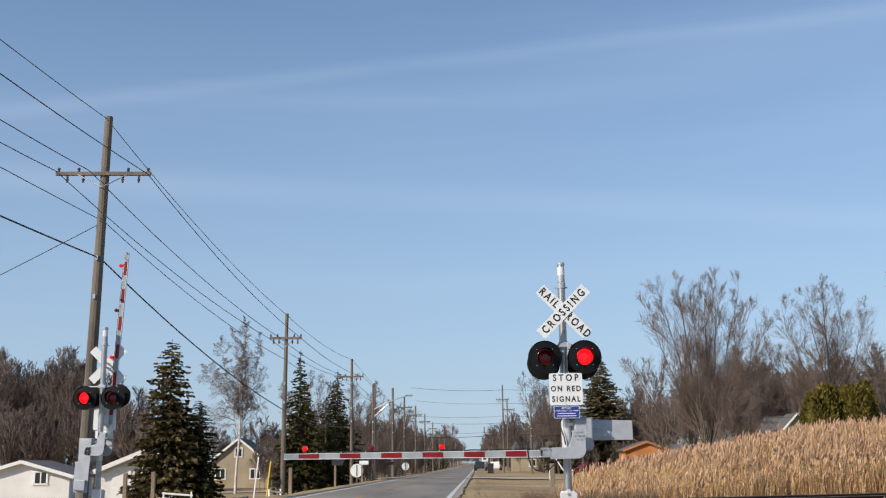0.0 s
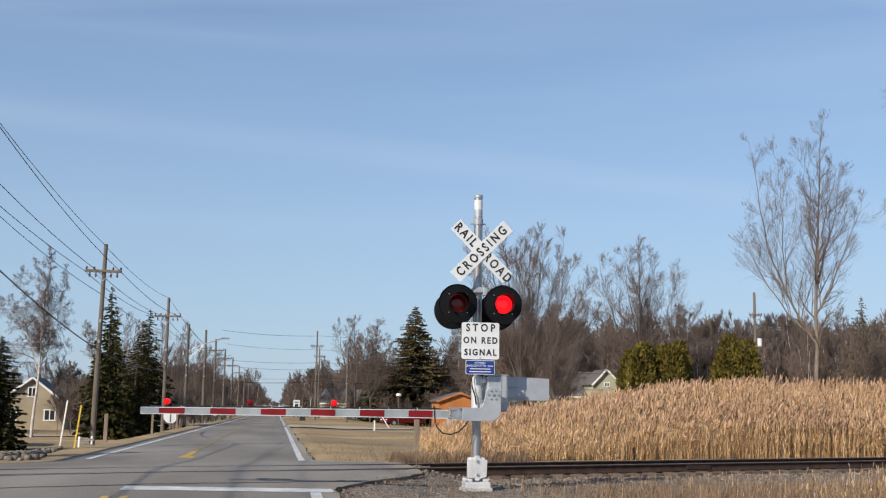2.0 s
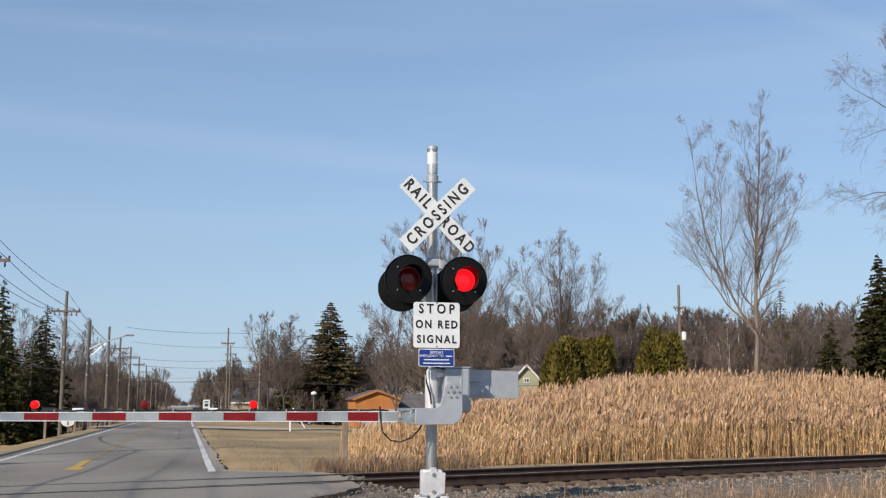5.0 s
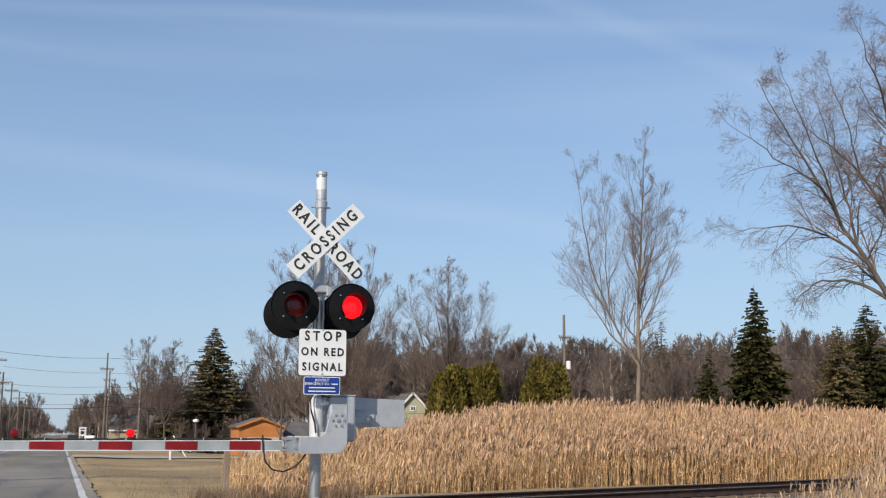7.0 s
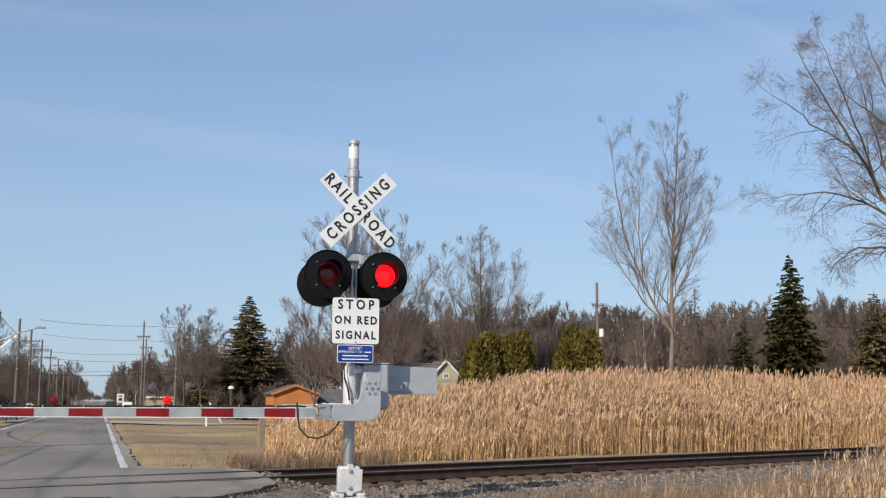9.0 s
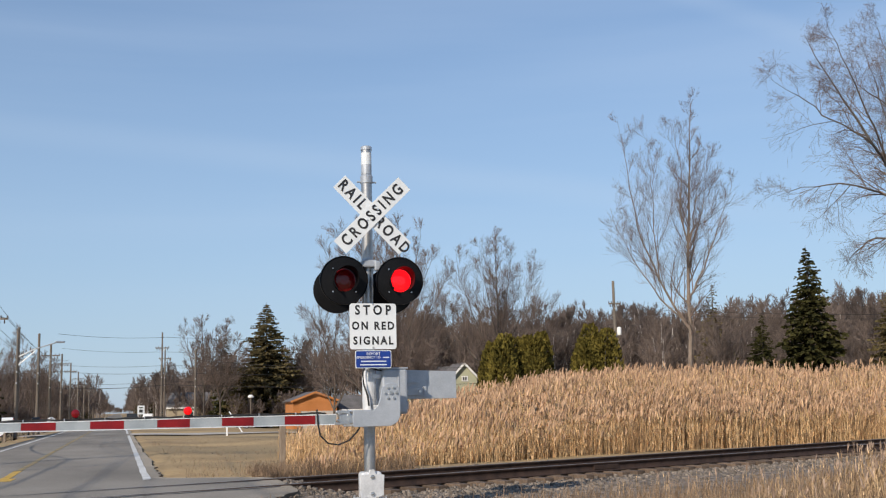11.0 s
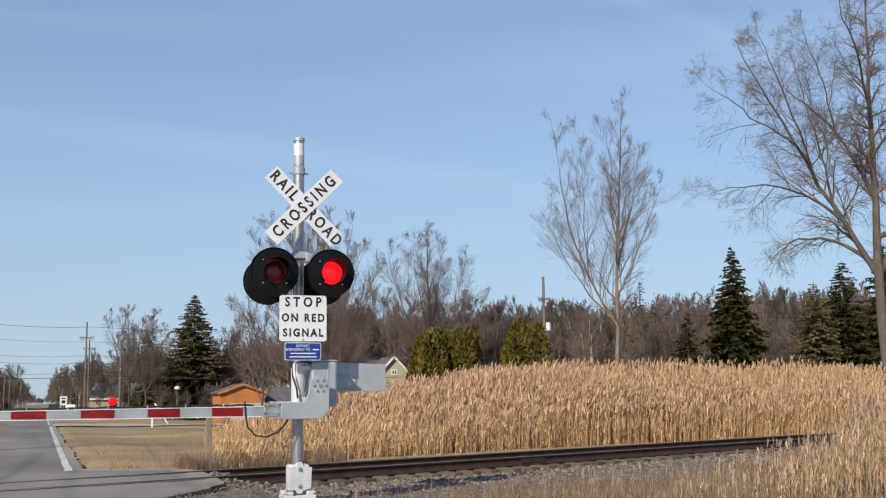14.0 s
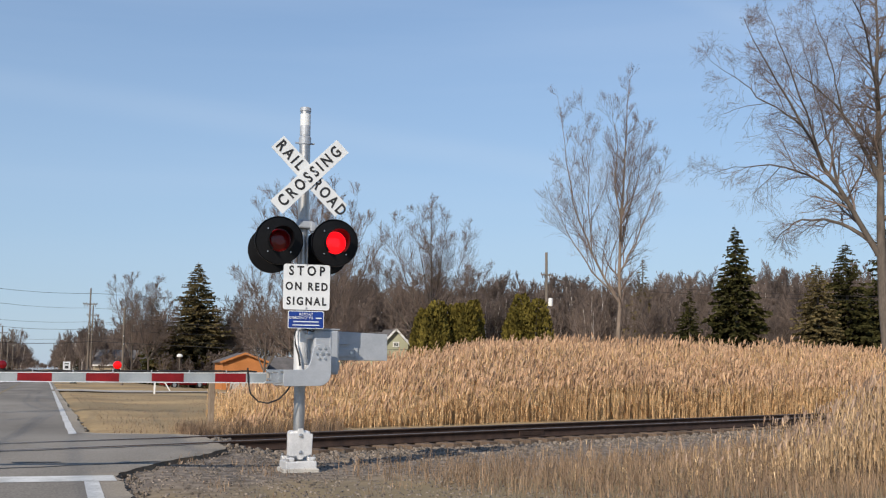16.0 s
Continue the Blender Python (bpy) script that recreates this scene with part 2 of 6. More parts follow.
def ground_material():
    """Dry tan lawn with olive patches, bare grey grit near the line of the track."""
    m = mat("dry_lawn_and_grit", (0.26, 0.175, 0.085), (0.48, 0.345, 0.175), rough=0.95, scale=0.22, fine=9, bump=0.35)
    n, l = m.node_tree.nodes, m.node_tree.links
    p = n["Principled BSDF"]
    src = p.inputs["Base Color"].links[0].from_socket
    co = n.new("ShaderNodeTexCoord")
    big = n.new("ShaderNodeTexNoise")
    big.inputs["Scale"].default_value, big.inputs["Detail"].default_value = 0.06, 5
    l.new(co.outputs["Object"], big.inputs[0])
    r = n.new("ShaderNodeValToRGB")
    r.color_ramp.elements[0].position, r.color_ramp.elements[1].position = 0.45, 0.62
    l.new(big.outputs[0], r.inputs[0])
    mx = n.new("ShaderNodeMixRGB")
    mx.inputs[2].default_value = (0.22, 0.17, 0.095, 1)
    l.new(r.outputs[0], mx.inputs[0])
    l.new(src, mx.inputs[1])
    # grit: strongest close to the track, ragged edge
    sp = n.new("ShaderNodeSeparateXYZ")
    l.new(co.outputs["Object"], sp.inputs[0])
    dm = n.new("ShaderNodeMath")
    dm.operation = "MULTIPLY_ADD"
    l.new(sp.outputs[0], dm.inputs[0])
    dm.inputs[1].default_value = -0.37
    l.new(sp.outputs[1], dm.inputs[2])
    ds = n.new("ShaderNodeMath")
    ds.operation = "SUBTRACT"
    l.new(dm.outputs[0], ds.inputs[0])
    ds.inputs[1].default_value = 3.2
    da = n.new("ShaderNodeMath")
    da.operation = "ABSOLUTE"
    l.new(ds.outputs[0], da.inputs[0])
    rag = n.new("ShaderNodeTexNoise")
    rag.inputs["Scale"].default_value, rag.inputs["Detail"].default_value = 0.9, 6
    l.new(co.outputs["Object"], rag.inputs[0])
    dr = n.new("ShaderNodeMath")
    dr.operation = "MULTIPLY_ADD"
    l.new(rag.outputs[0], dr.inputs[0])
    dr.inputs[1].default_value = -5.0
    l.new(da.outputs[0], dr.inputs[2])
    rr = n.new("ShaderNodeMapRange")
    rr.inputs[1].default_value, rr.inputs[2].default_value = 1.2, 3.4
    rr.inputs[3].default_value, rr.inputs[4].default_value = 1.0, 0.0
    l.new(dr.outputs[0], rr.inputs[0])
    gn = n.new("ShaderNodeTexNoise")
    gn.inputs["Scale"].default_value, gn.inputs["Detail"].default_value = 5, 9
    l.new(co.outputs["Object"], gn.inputs[0])
    gr = n.new("ShaderNodeValToRGB")
    gr.color_ramp.elements[0].position, gr.color_ramp.elements[1].position = 0.35, 0.7
    gr.color_ramp.elements[0].color, gr.color_ramp.elements[1].color = (0.075, 0.059, 0.046, 1), (0.32, 0.262, 0.207, 1)
    l.new(gn.outputs[0], gr.inputs[0])
    m2 = n.new("ShaderNodeMixRGB")
    l.new(rr.outputs[0], m2.inputs[0])
    l.new(mx.outputs[0], m2.inputs[1])
    l.new(gr.outputs[0], m2.inputs[2])
    l.new(m2.outputs[0], p.inputs["Base Color"])
    return m


M_GROUND = ground_material()


# ---- lie of the land ----
TRK, TRK0 = 0.37, 5.09                 # centre line of the track: y = TRK0 + TRK * x
TD = Vector((1, TRK, 0)).normalized()
TN = Vector((-TD.y, TD.x, 0))


def sstep(a, b, v):
    u = min(1.0, max(0.0, (v - a) / (b - a)))
    return u * u * (3 - 2 * u)


def off_track(x, y):
    return (y - TRK0 - TRK * x) * TD.x


def fall(y):
    return -0.008 * (min(y, 130.0) - 8) if y > 8 else 0.0


def road_z(x, y):
    return 0.25 * fall(y) + 0.105 * math.exp(-(off_track(x, y) / 3.6) ** 2) + 0.03 - 0.006 * abs(x + 5.1)


def road_right(y):
    return -2.25 + 0.1 * noise.noise(Vector((0, y * 1.1, 7))) + 0.09 * noise.noise(Vector((4, y * 3.2, 7))) + 0.05 * noise.noise(Vector((4, y * 9.0, 7))) + 1.85 * sstep(-0.6, 3.6, y) * sstep(9.0, 6.6, y)


def road_left(y):
    return -8.0 - 1.6 * sstep(-3, 1.2, y) * sstep(8.0, 5.0, y)


def ground_z(x, y):
    k = sstep(-11.5, -8.8, x) * sstep(16, 4, x)          # the road runs on a low bank
    z = fall(y) * (1 - 0.75 * k) - 0.16 * math.exp(-(off_track(x, y) / 2.6) ** 2)
    z -= (0.4 + 0.003 * min(max(y, 0), 130)) * sstep(-8.6, -11.5, x) * sstep(9, 22, y)
    z -= 0.10 * sstep(-1.9, 1.0, x) * sstep(10, 22, y) * sstep(400, 150, y)
    if abs(x) > 3 or y > 15:
        z += 0.05 * noise.noise(Vector((x * 0.25, y * 0.25, 0)))
    if -3 < x < 2.5 and -6 < y < 12:              # grit banked up against the edge of the asphalt
        d = x - road_right(y)
        if d > -0.6:
            k = sstep(-0.1, 1.5, d)
            z = (road_z(x, y) - 0.035) * (1 - k) + z * k
    return z


# ---- mesh helpers ----
def link_bm(name, bm, material, parent=None):
    me = bpy.data.meshes.new(name)
    bm.to_mesh(me)
    bm.free()
    for m in material if isinstance(material, (list, tuple)) else [material]:
        me.materials.append(m)
    ob = new(name, me)
    if parent:
        ob.parent = parent
    return ob


def part(name, bm, material, parent, label=""):
    ob = link_bm(name, bm, material, parent)
    return tagged(ob, label) if label else ob


def arrays(name, verts, faces, material, parent=None, index=None):
    me = bpy.data.meshes.new(name)
    v = np.asarray(verts, dtype=np.float32)
    sizes = np.fromiter((len(f) for f in faces), dtype=np.int32, count=len(faces)) if isinstance(faces, list) else np.full(len(faces), faces.shape[1], dtype=np.int32)
    flat = np.fromiter((k for f in faces for k in f), dtype=np.int32) if isinstance(faces, list) else faces.astype(np.int32).ravel()
    me.vertices.add(len(v))
    me.vertices.foreach_set("co", v.ravel())
    me.loops.add(len(flat))
    me.loops.foreach_set("vertex_index", flat)
    me.polygons.add(len(sizes))
    me.polygons.foreach_set("loop_start", (np.cumsum(sizes) - sizes).astype(np.int32))
    for m in material if isinstance(material, (list, tuple)) else [material]:
        me.materials.append(m)
    if index is not None:
        me.polygons.foreach_set("material_index", np.asarray(index, dtype=np.int32))
    me.update(calc_edges=True)
    ob = new(name, me)
    if parent:
        ob.parent = parent
    return ob


def box(bm, c, s, bevel=0.0, turn=(0, 0, 0)):
    m = pose(*c, *turn) @ Matrix.Diagonal((*s, 1))
    got = bmesh.ops.create_cube(bm, size=1, matrix=m)
    if bevel:
        es = list({e for v in got["verts"] for e in v.link_edges})
        bmesh.ops.bevel(bm, geom=es, offset=bevel, segments=2, affect="EDGES", profile=0.5)
    return bm


def cyl(bm, p0, p1, r0, r1=None, n=16):
    p0, p1 = Vector(p0), Vector(p1)
    d = p1 - p0
    m = Matrix.Translation((p0 + p1) / 2) @ d.to_track_quat("Z", "Y").to_matrix().to_4x4()
    bmesh.ops.create_cone(bm, cap_ends=True, segments=n, radius1=r0, radius2=r0 if r1 is None else r1, depth=d.length, matrix=m)
    return bm


def prism(bm, pts, y0, y1, bevel=0.0):
    """A plate: outline of (x, z) carried from y0 to y1."""
    a = [bm.verts.new((x, y0, z)) for x, z in pts]
    b = [bm.verts.new((x, y1, z)) for x, z in pts]
    n = len(pts)
    fs = [bm.faces.new(a), bm.faces.new(b[::-1])] + [bm.faces.new((a[(i + 1) % n], a[i], b[i], b[(i + 1) % n])) for i in range(n)]
    bmesh.ops.recalc_face_normals(bm, faces=fs)
    if bevel:
        es = list(fs[0].edges) + list(fs[1].edges)
        bmesh.ops.bevel(bm, geom=es, offset=bevel, segments=2, affect="EDGES", profile=0.5)
    return bm


def lathe(bm, profile, n, m):
    """Rings of (radius, height) round the local z axis, placed by m."""
    rings = []
    for r, h in profile:
        rings.append([bm.verts.new(m @ Vector((r * math.cos(2 * math.pi * i / n), r * math.sin(2 * math.pi * i / n), h))) for i in range(n)])
    for a, b in zip(rings, rings[1:]):
        for i in range(n):
            bm.faces.new((a[i], a[(i + 1) % n], b[(i + 1) % n], b[i]))
    return bm


def sweep(bm, pts, r, n=6):
    """A round cord along points."""
    pts = [Vector(p) for p in pts]
    rings = []
    for i, p in enumerate(pts):
        d = (pts[min(i + 1, len(pts) - 1)] - pts[max(i - 1, 0)]).normalized()
        q = d.to_track_quat("Z", "Y")
        rings.append([bm.verts.new(p + q @ Vector((r * math.cos(2 * math.pi * k / n), r * math.sin(2 * math.pi * k / n), 0))) for k in range(n)])
    for a, b in zip(rings, rings[1:]):
        for k in range(n):
            bm.faces.new((a[k], a[(k + 1) % n], b[(k + 1) % n], b[k]))
    return bm


def empty(name, m, label, category, group="", kind=""):
    ob = new(name)
    ob.matrix_basis = m
    return tagged(ob, label, category, group, kind)


def lettering(name, text, size, m, material, parent, squeeze=1.0, spacing=1.0, weight=0.0):
    """Raised letters of the built-in font as a mesh, centred, facing the local -y."""
    cu = bpy.data.curves.new(name, "FONT")
    cu.body, cu.size, cu.align_x, cu.align_y, cu.extrude = text, size, "CENTER", "CENTER", 0.0015
    cu.space_character, cu.resolution_u, cu.offset = spacing, 3, weight
    tmp = new(name, cu)
    bpy.context.view_layer.update()
    me = bpy.data.meshes.new_from_object(tmp.evaluated_get(bpy.context.evaluated_depsgraph_get()))
    bpy.data.objects.remove(tmp)
    bpy.data.curves.remove(cu)
    me.transform(m @ pose(0, 0, 0, 90, 0, 0) @ Matrix.Diagonal((squeeze, 1, 1, 1)))
    me.materials.clear()
    me.materials.append(material)
    ob = new(name, me)
    ob.parent = parent
    return ob


# ---- ground, road, markings ----
def axis(stops):
    out = [stops[0][0]]
    for (a, _), (b, k) in zip(stops, stops[1:]):
        out += [a + (b - a) * (i + 1) / k for i in range(k)]
    return out


gx = axis([(-1500, 0), (-300, 8), (-60, 24), (-14, 30), (20, 110), (60, 40), (300, 24), (1500, 8)])
gy = axis([(-150, 0), (-30, 10), (-6, 24), (24, 100), (60, 50), (200, 50), (600, 20), (4200, 10)])
gv = [(x, y, ground_z(x, y) - (0.35 if road_left(y) + 0.35 < x < road_right(y) - 0.35 else 0.06 if road_left(y) - 0.05 < x < road_right(y) + 0.05 else 0.0)) for y in gy for x in gx]
nx = len(gx)
gf = [(j * nx + i, j * nx + i + 1, (j + 1) * nx + i + 1, (j + 1) * nx + i) for j in range(len(gy) - 1) for i in range(nx - 1)]
tagged(arrays("ground", gv, gf, M_GROUND), "dry tan lawn and grey grit on flat land", "ground", kind="structure")


def strip(name, x0, x1, ys, lift, material, cols=1, thick=0.0, parent=None):
    """A band that follows the road's surface; x0, x1 are functions of y."""
    v, f = [], []
    for y in ys:
        for i in range(cols + 1):
            x = x0(y) + (x1(y) - x0(y)) * i / cols
            v.append((x, y, road_z(x, y) + lift))
    for j in range(len(ys) - 1):
        for i in range(cols):
            a = j * (cols + 1) + i
            f.append((a, a + 1, a + cols + 2, a + cols + 1))
    if thick:                                   # sides going down into the ground
        n = len(v)
        edge = [j * (cols + 1) for j in range(len(ys))] + [j * (cols + 1) + cols for j in reversed(range(len(ys)))]
        for k in edge:
            v.append((v[k][0] + (-0.35 if k % (cols + 1) == 0 else 0.35) * thick, v[k][1], v[k][2] - thick))
        for k in range(len(edge) - 1):
            f.append((edge[k + 1], edge[k], n + k, n + k + 1))
    return arrays(name, v, f, material, parent)


road_ys = axis([(-60, 0), (-4, 20), (14, 200), (60, 40), (200, 30), (1600, 30)])
road = strip("road", road_left, road_right, road_ys, 0.0, M_ASPHALT, cols=14, thick=0.3)
tagged(road, "worn grey two-lane asphalt road over a level crossing", "road", kind="structure")
far_ys = axis([(8.0, 0), (56, 40), (57, 1)])
far2_ys = axis([(63.5, 0), (200, 40), (1500, 40)])
wob = lambda x: (lambda y: x + 0.012 * math.sin(y * 1.7 + x))
for a, b, ys, m, nm, lb in [
    (-2.63, -2.48, far_ys, M_LINE, "edge_line", "worn white painted line along the road edge"),
    (-2.63, -2.48, far2_ys, M_LINE, "edge_line", "worn white painted line along the road edge"),
    (-7.5, -7.36, axis([(8.9, 0), (200, 80), (1500, 40)]), M_LINE, "edge_line", "worn white painted line along the road edge"),
    (-2.66, -2.5, axis([(-60, 0), (-1.0, 50)]), M_LINE, "edge_line", "worn white painted line along the road edge"),
    (-7.5, -7.36, axis([(-60, 0), (-3.0, 50)]), M_LINE, "edge_line", "worn white painted line along the road edge"),
    (-5.42, -5.28, axis([(14, 0), (200, 80), (1500, 40)]), M_YELLOWOLD, "centre_line", "worn yellow painted centre line"),
    (-5.46, -5.12, axis([(9.5, 0), (10.6, 6)]), M_YELLOW, "centre_line", "worn yellow painted centre line"),
    (-5.44, -5.26, axis([(10.6, 0), (14.0, 12)]), M_YELLOW, "centre_line", "worn yellow painted centre line"),
    (-5.44, -5.33, axis([(-60, 0), (-1.9, 50)]), M_YELLOW, "centre_line", "worn yellow painted centre line"),
    (-5.2, -5.09, axis([(-60, 0), (-1.9, 50)]), M_YELLOW, "centre_line", "worn yellow painted centre line"),
    (-5.35, -2.3, axis([(-0.98, 0), (-0.4, 4)]), M_LINE, "stop_line", "worn white painted stop line across the lane"),
]:
    tagged(strip(nm, wob(a), wob(b), ys, 0.005, m, cols=8 if b - a > 1 else 1), lb, "road marking", kind="structure")
# dark sealed joints on both sides of the crossing panels and along the cracks
for k, (o, w, x0, x1) in enumerate([(-0.95, 0.04, -9.0, -0.6), (0.55, 0.035, -9.0, -0.7), (-3.1, 0.03, -8.2, -1.6)]):
    ys = []
    v, f = [], []
    for i in range(41):
        x = x0 + (x1 - x0) * i / 40
        for s in (-w, w):
            y = TRK0 + TRK * x + (o + s + 0.03 * math.sin(i * 1.3 + k)) / TD.x
            v.append((x, y, road_z(x, y) + 0.006))
    f = [(2 * i, 2 * i + 2, 2 * i + 3, 2 * i + 1) for i in range(40)]
    tagged(arrays("road_joint", v, f, M_SEAL), "dark tar-sealed joint in the asphalt", "road joint", kind="structure")
rng = random.Random(4)
for k in range(3):                               # short tar patches
    x, y = rng.uniform(-5, -3), rng.uniform(-3.2, 2.2)
    w = rng.uniform(0.25, 0.7)
    tagged(strip("tar_patch", lambda t: x - w / 2, lambda t: x + w / 2, [y, y + 0.05, y + 0.1], 0.007, M_SEAL), "dark tar patch on the asphalt", "tar patch", kind="structure")


# side drive of pale gravel beyond the crossing
M_DRIVE = mat("pale_gravel", (0.34, 0.3, 0.26), (0.5, 0.46, 0.4), rough=0.95, scale=0.6, fine=16, bump=0.3)


def patch(name, xs, y0, y1, lift, material, label):
    v, f = [], []
    for x in xs:
        for k in range(5):
            y = y0(x) + (y1(x) - y0(x)) * k / 4
            v.append((x, y, max(ground_z(x, y), ground_z(x + 0.6, y + 0.6), ground_z(x - 0.6, y - 0.6)) + lift))
    for i in range(len(xs) - 1):
        for k in range(4):
            f.append((i * 5 + k, (i + 1) * 5 + k, (i + 1) * 5 + k + 1, i * 5 + k + 1))
    return tagged(arrays(name, v, f, material), label, "driveway", kind="structure")


patch("driveway", axis([(-2.4, 0), (40, 50)]), lambda x: 57.0 - 0.02 * x, lambda x: 63.0 + 0.05 * x, 0.05, M_DRIVE, "pale gravel side drive across dry lawn")
patch("driveway", axis([(-40, 0), (-7.9, 40)]), lambda x: 62.0, lambda x: 66.0, 0.06, M_DRIVE, "pale gravel drive to the tan house")


# ---- railway ----
def on_track(s, o, z):
    """s metres along the centre line from x = 0, o metres to its far side."""
    p = Vector((0, TRK0, 0)) + TD * s + TN * o
    return Vector((p.x, p.y, z))


track = empty("railway_track", Matrix.Identity(4), "single railway track of rusty rails on wooden ties", "railway track", kind="structure")
RAIL_Z = 0.125
prof = [(-0.07, -0.172), (0.07, -0.172), (0.07, -0.158), (0.012, -0.14), (0.01, -0.045), (0.034, -0.036), (0.036, -0.006), (0.03, 0.0),
        (-0.03, 0.0), (-0.036, -0.006), (-0.034, -0.036), (-0.01, -0.045), (-0.012, -0.14), (-0.07, -0.158)]
for o in (-0.7525, 0.7525):
    ss = axis([(-90, 0), (90, 90)])
    v = [on_track(s, o + a, RAIL_Z + b) for s in ss for a, b in prof]
    n = len(prof)
    f, idx = [], []
    for i in range(len(ss) - 1):
        for k in range(n):
            f.append((i * n + k, (i + 1) * n + k, (i + 1) * n + (k + 1) % n, i * n + (k + 1) % n))
            idx.append(1 if k in (6, 7, 8) else 0)
    arrays("rail", v, f, [M_RAIL, M_RAILTOP], track, idx)
bm = bmesh.new()
box(bm, (0, 0, 0), (0.225, 2.6, 0.17), 0.012)
tie = link_bm("tie", bm, M_TIE, track)
base = Matrix(((TD.x, TN.x, 0, 0), (TD.y, TN.y, 0, 0), (0, 0, 1, 0), (0, 0, 0, 1)))
rng = random.Random(11)
for i in range(150):
    s = -28 + i * 0.5
    if -9.3 < s < -0.75:
        continue
    p = on_track(s + rng.uniform(-0.03, 0.03), rng.uniform(-0.06, 0.06), RAIL_Z - 0.172 - 0.088 + rng.uniform(-0.008, 0.0))
    ob = tie if i == 0 else new("tie", tie.data)
    ob.parent = track
    ob.matrix_basis = Matrix.Translation(p) @ base @ pose(0, 0, 0, 0, 0, rng.uniform(-1.5, 1.5))
for s0 in (6.5, 18.5):
    bm = bmesh.new()
    for sgn in (-1, 1):
        c = on_track(s0, -0.7525 + sgn * 0.03, RAIL_Z - 0.09)
        box(bm, c, (0.7, 0.022, 0.09), 0.005, (0, 0, 20.3))
    part("joint_bar", bm, M_RAIL, track, "rusty bolted joint bar")


def stones(name, spots, size, seed, label, category):
    """Broken stones as small uneven blocks, sunk a little into the ground."""
    r = np.random.RandomState(seed)
    cube = np.array([(-1, -1, -1), (1, -1, -1), (1, 1, -1), (-1, 1, -1), (-1, -1, 1), (1, -1, 1), (1, 1, 1), (-1, 1, 1)], float)
    quads = np.array([(3, 2, 1, 0), (4, 5, 6, 7), (0, 1, 5, 4), (1, 2, 6, 5), (2, 3, 7, 6), (3, 0, 4, 7)])
    n = len(spots)
    v = np.repeat(cube[None], n, 0) * r.uniform(0.55, 1.0, (n, 8, 3)) * (size * r.uniform(0.5, 1.25, (n, 1, 1)))
    v[:, 4:, :2] *= r.uniform(0.4, 0.9, (n, 1, 1))
    a = r.uniform(0, 6.28, n)
    c, s = np.cos(a)[:, None], np.sin(a)[:, None]
    v = np.stack([v[:, :, 0] * c - v[:, :, 1] * s, v[:, :, 0] * s + v[:, :, 1] * c, v[:, :, 2] * 0.75], -1)
    v += np.array(spots)[:, None, :]
    f = (quads[None] + (np.arange(n) * 8)[:, None, None]).reshape(-1, 4)
    return tagged(arrays(name, v.reshape(-1, 3), f, M_STONE), label, category, kind="stuff")


rng = random.Random(5)
sp = []
while len(sp) < 9000:
    s, o = rng.uniform(-0.9, 26), -rng.uniform(-1.2, 4.6) if rng.random() < 0.8 else rng.uniform(0.2, 3.2)
    if rng.random() > 1.15 - max(0, abs(o) - 1.3) * 0.27:
        continue
    p = on_track(s, o, 0)
    if p.x < road_right(p.y) + 0.1:
        continue
    lift = 0.05 * math.exp(-(o / 1.5) ** 4)
    sp.append((p.x, p.y, ground_z(p.x, p.y) + lift * rng.uniform(0.2, 0.75)))
stones("ballast_stone", sp, 0.042, 2, "grey broken ballast stones beside the rails", "ballast")
sp = []
while len(sp) < 4200:
    s, o = rng.uniform(-24, -9.6), rng.uniform(-2.0, 5.5)
    p = on_track(s, o, 0)
    if p.x > road_left(p.y) - 0.15:
        continue
    sp.append((p.x, p.y, ground_z(p.x, p.y) + rng.uniform(0, 0.05)))
for k in range(2600):
    y = rng.uniform(8.6, 17)
    x = rng.uniform(-17, road_left(y) - 0.5 - 0.12 * (y - 8.6))
    sp.append((x, y, ground_z(x, y) + rng.uniform(0, 0.06)))
stones("ballast_stone", sp, 0.085, 3, "large pale broken stones along the track", "ballast")
sp = []
while len(sp) < 7000:
    x, y = rng.uniform(-2.4, 5.5), rng.uniform(-7, 4.5)
    if x < road_right(y) + 0.05 or rng.random() > 1.1 - 0.16 * max(0.0, x):
        continue
    sp.append((x, y, ground_z(x, y) + rng.uniform(-0.006, 0.004)))
stones("shoulder_gravel", sp, 0.02, 4, "loose grey gravel on the road shoulder", "gravel")


# ---- crossing signal with gate ----
def arc(cx, cz, r, a0, a1, n=8):
    return [(cx + r * math.cos(radians(a0 + (a1 - a0) * i / n)), cz + r * math.sin(radians(a0 + (a1 - a0) * i / n))) for i in range(n + 1)]


PIV = Vector((0.2, 0, 1.48))


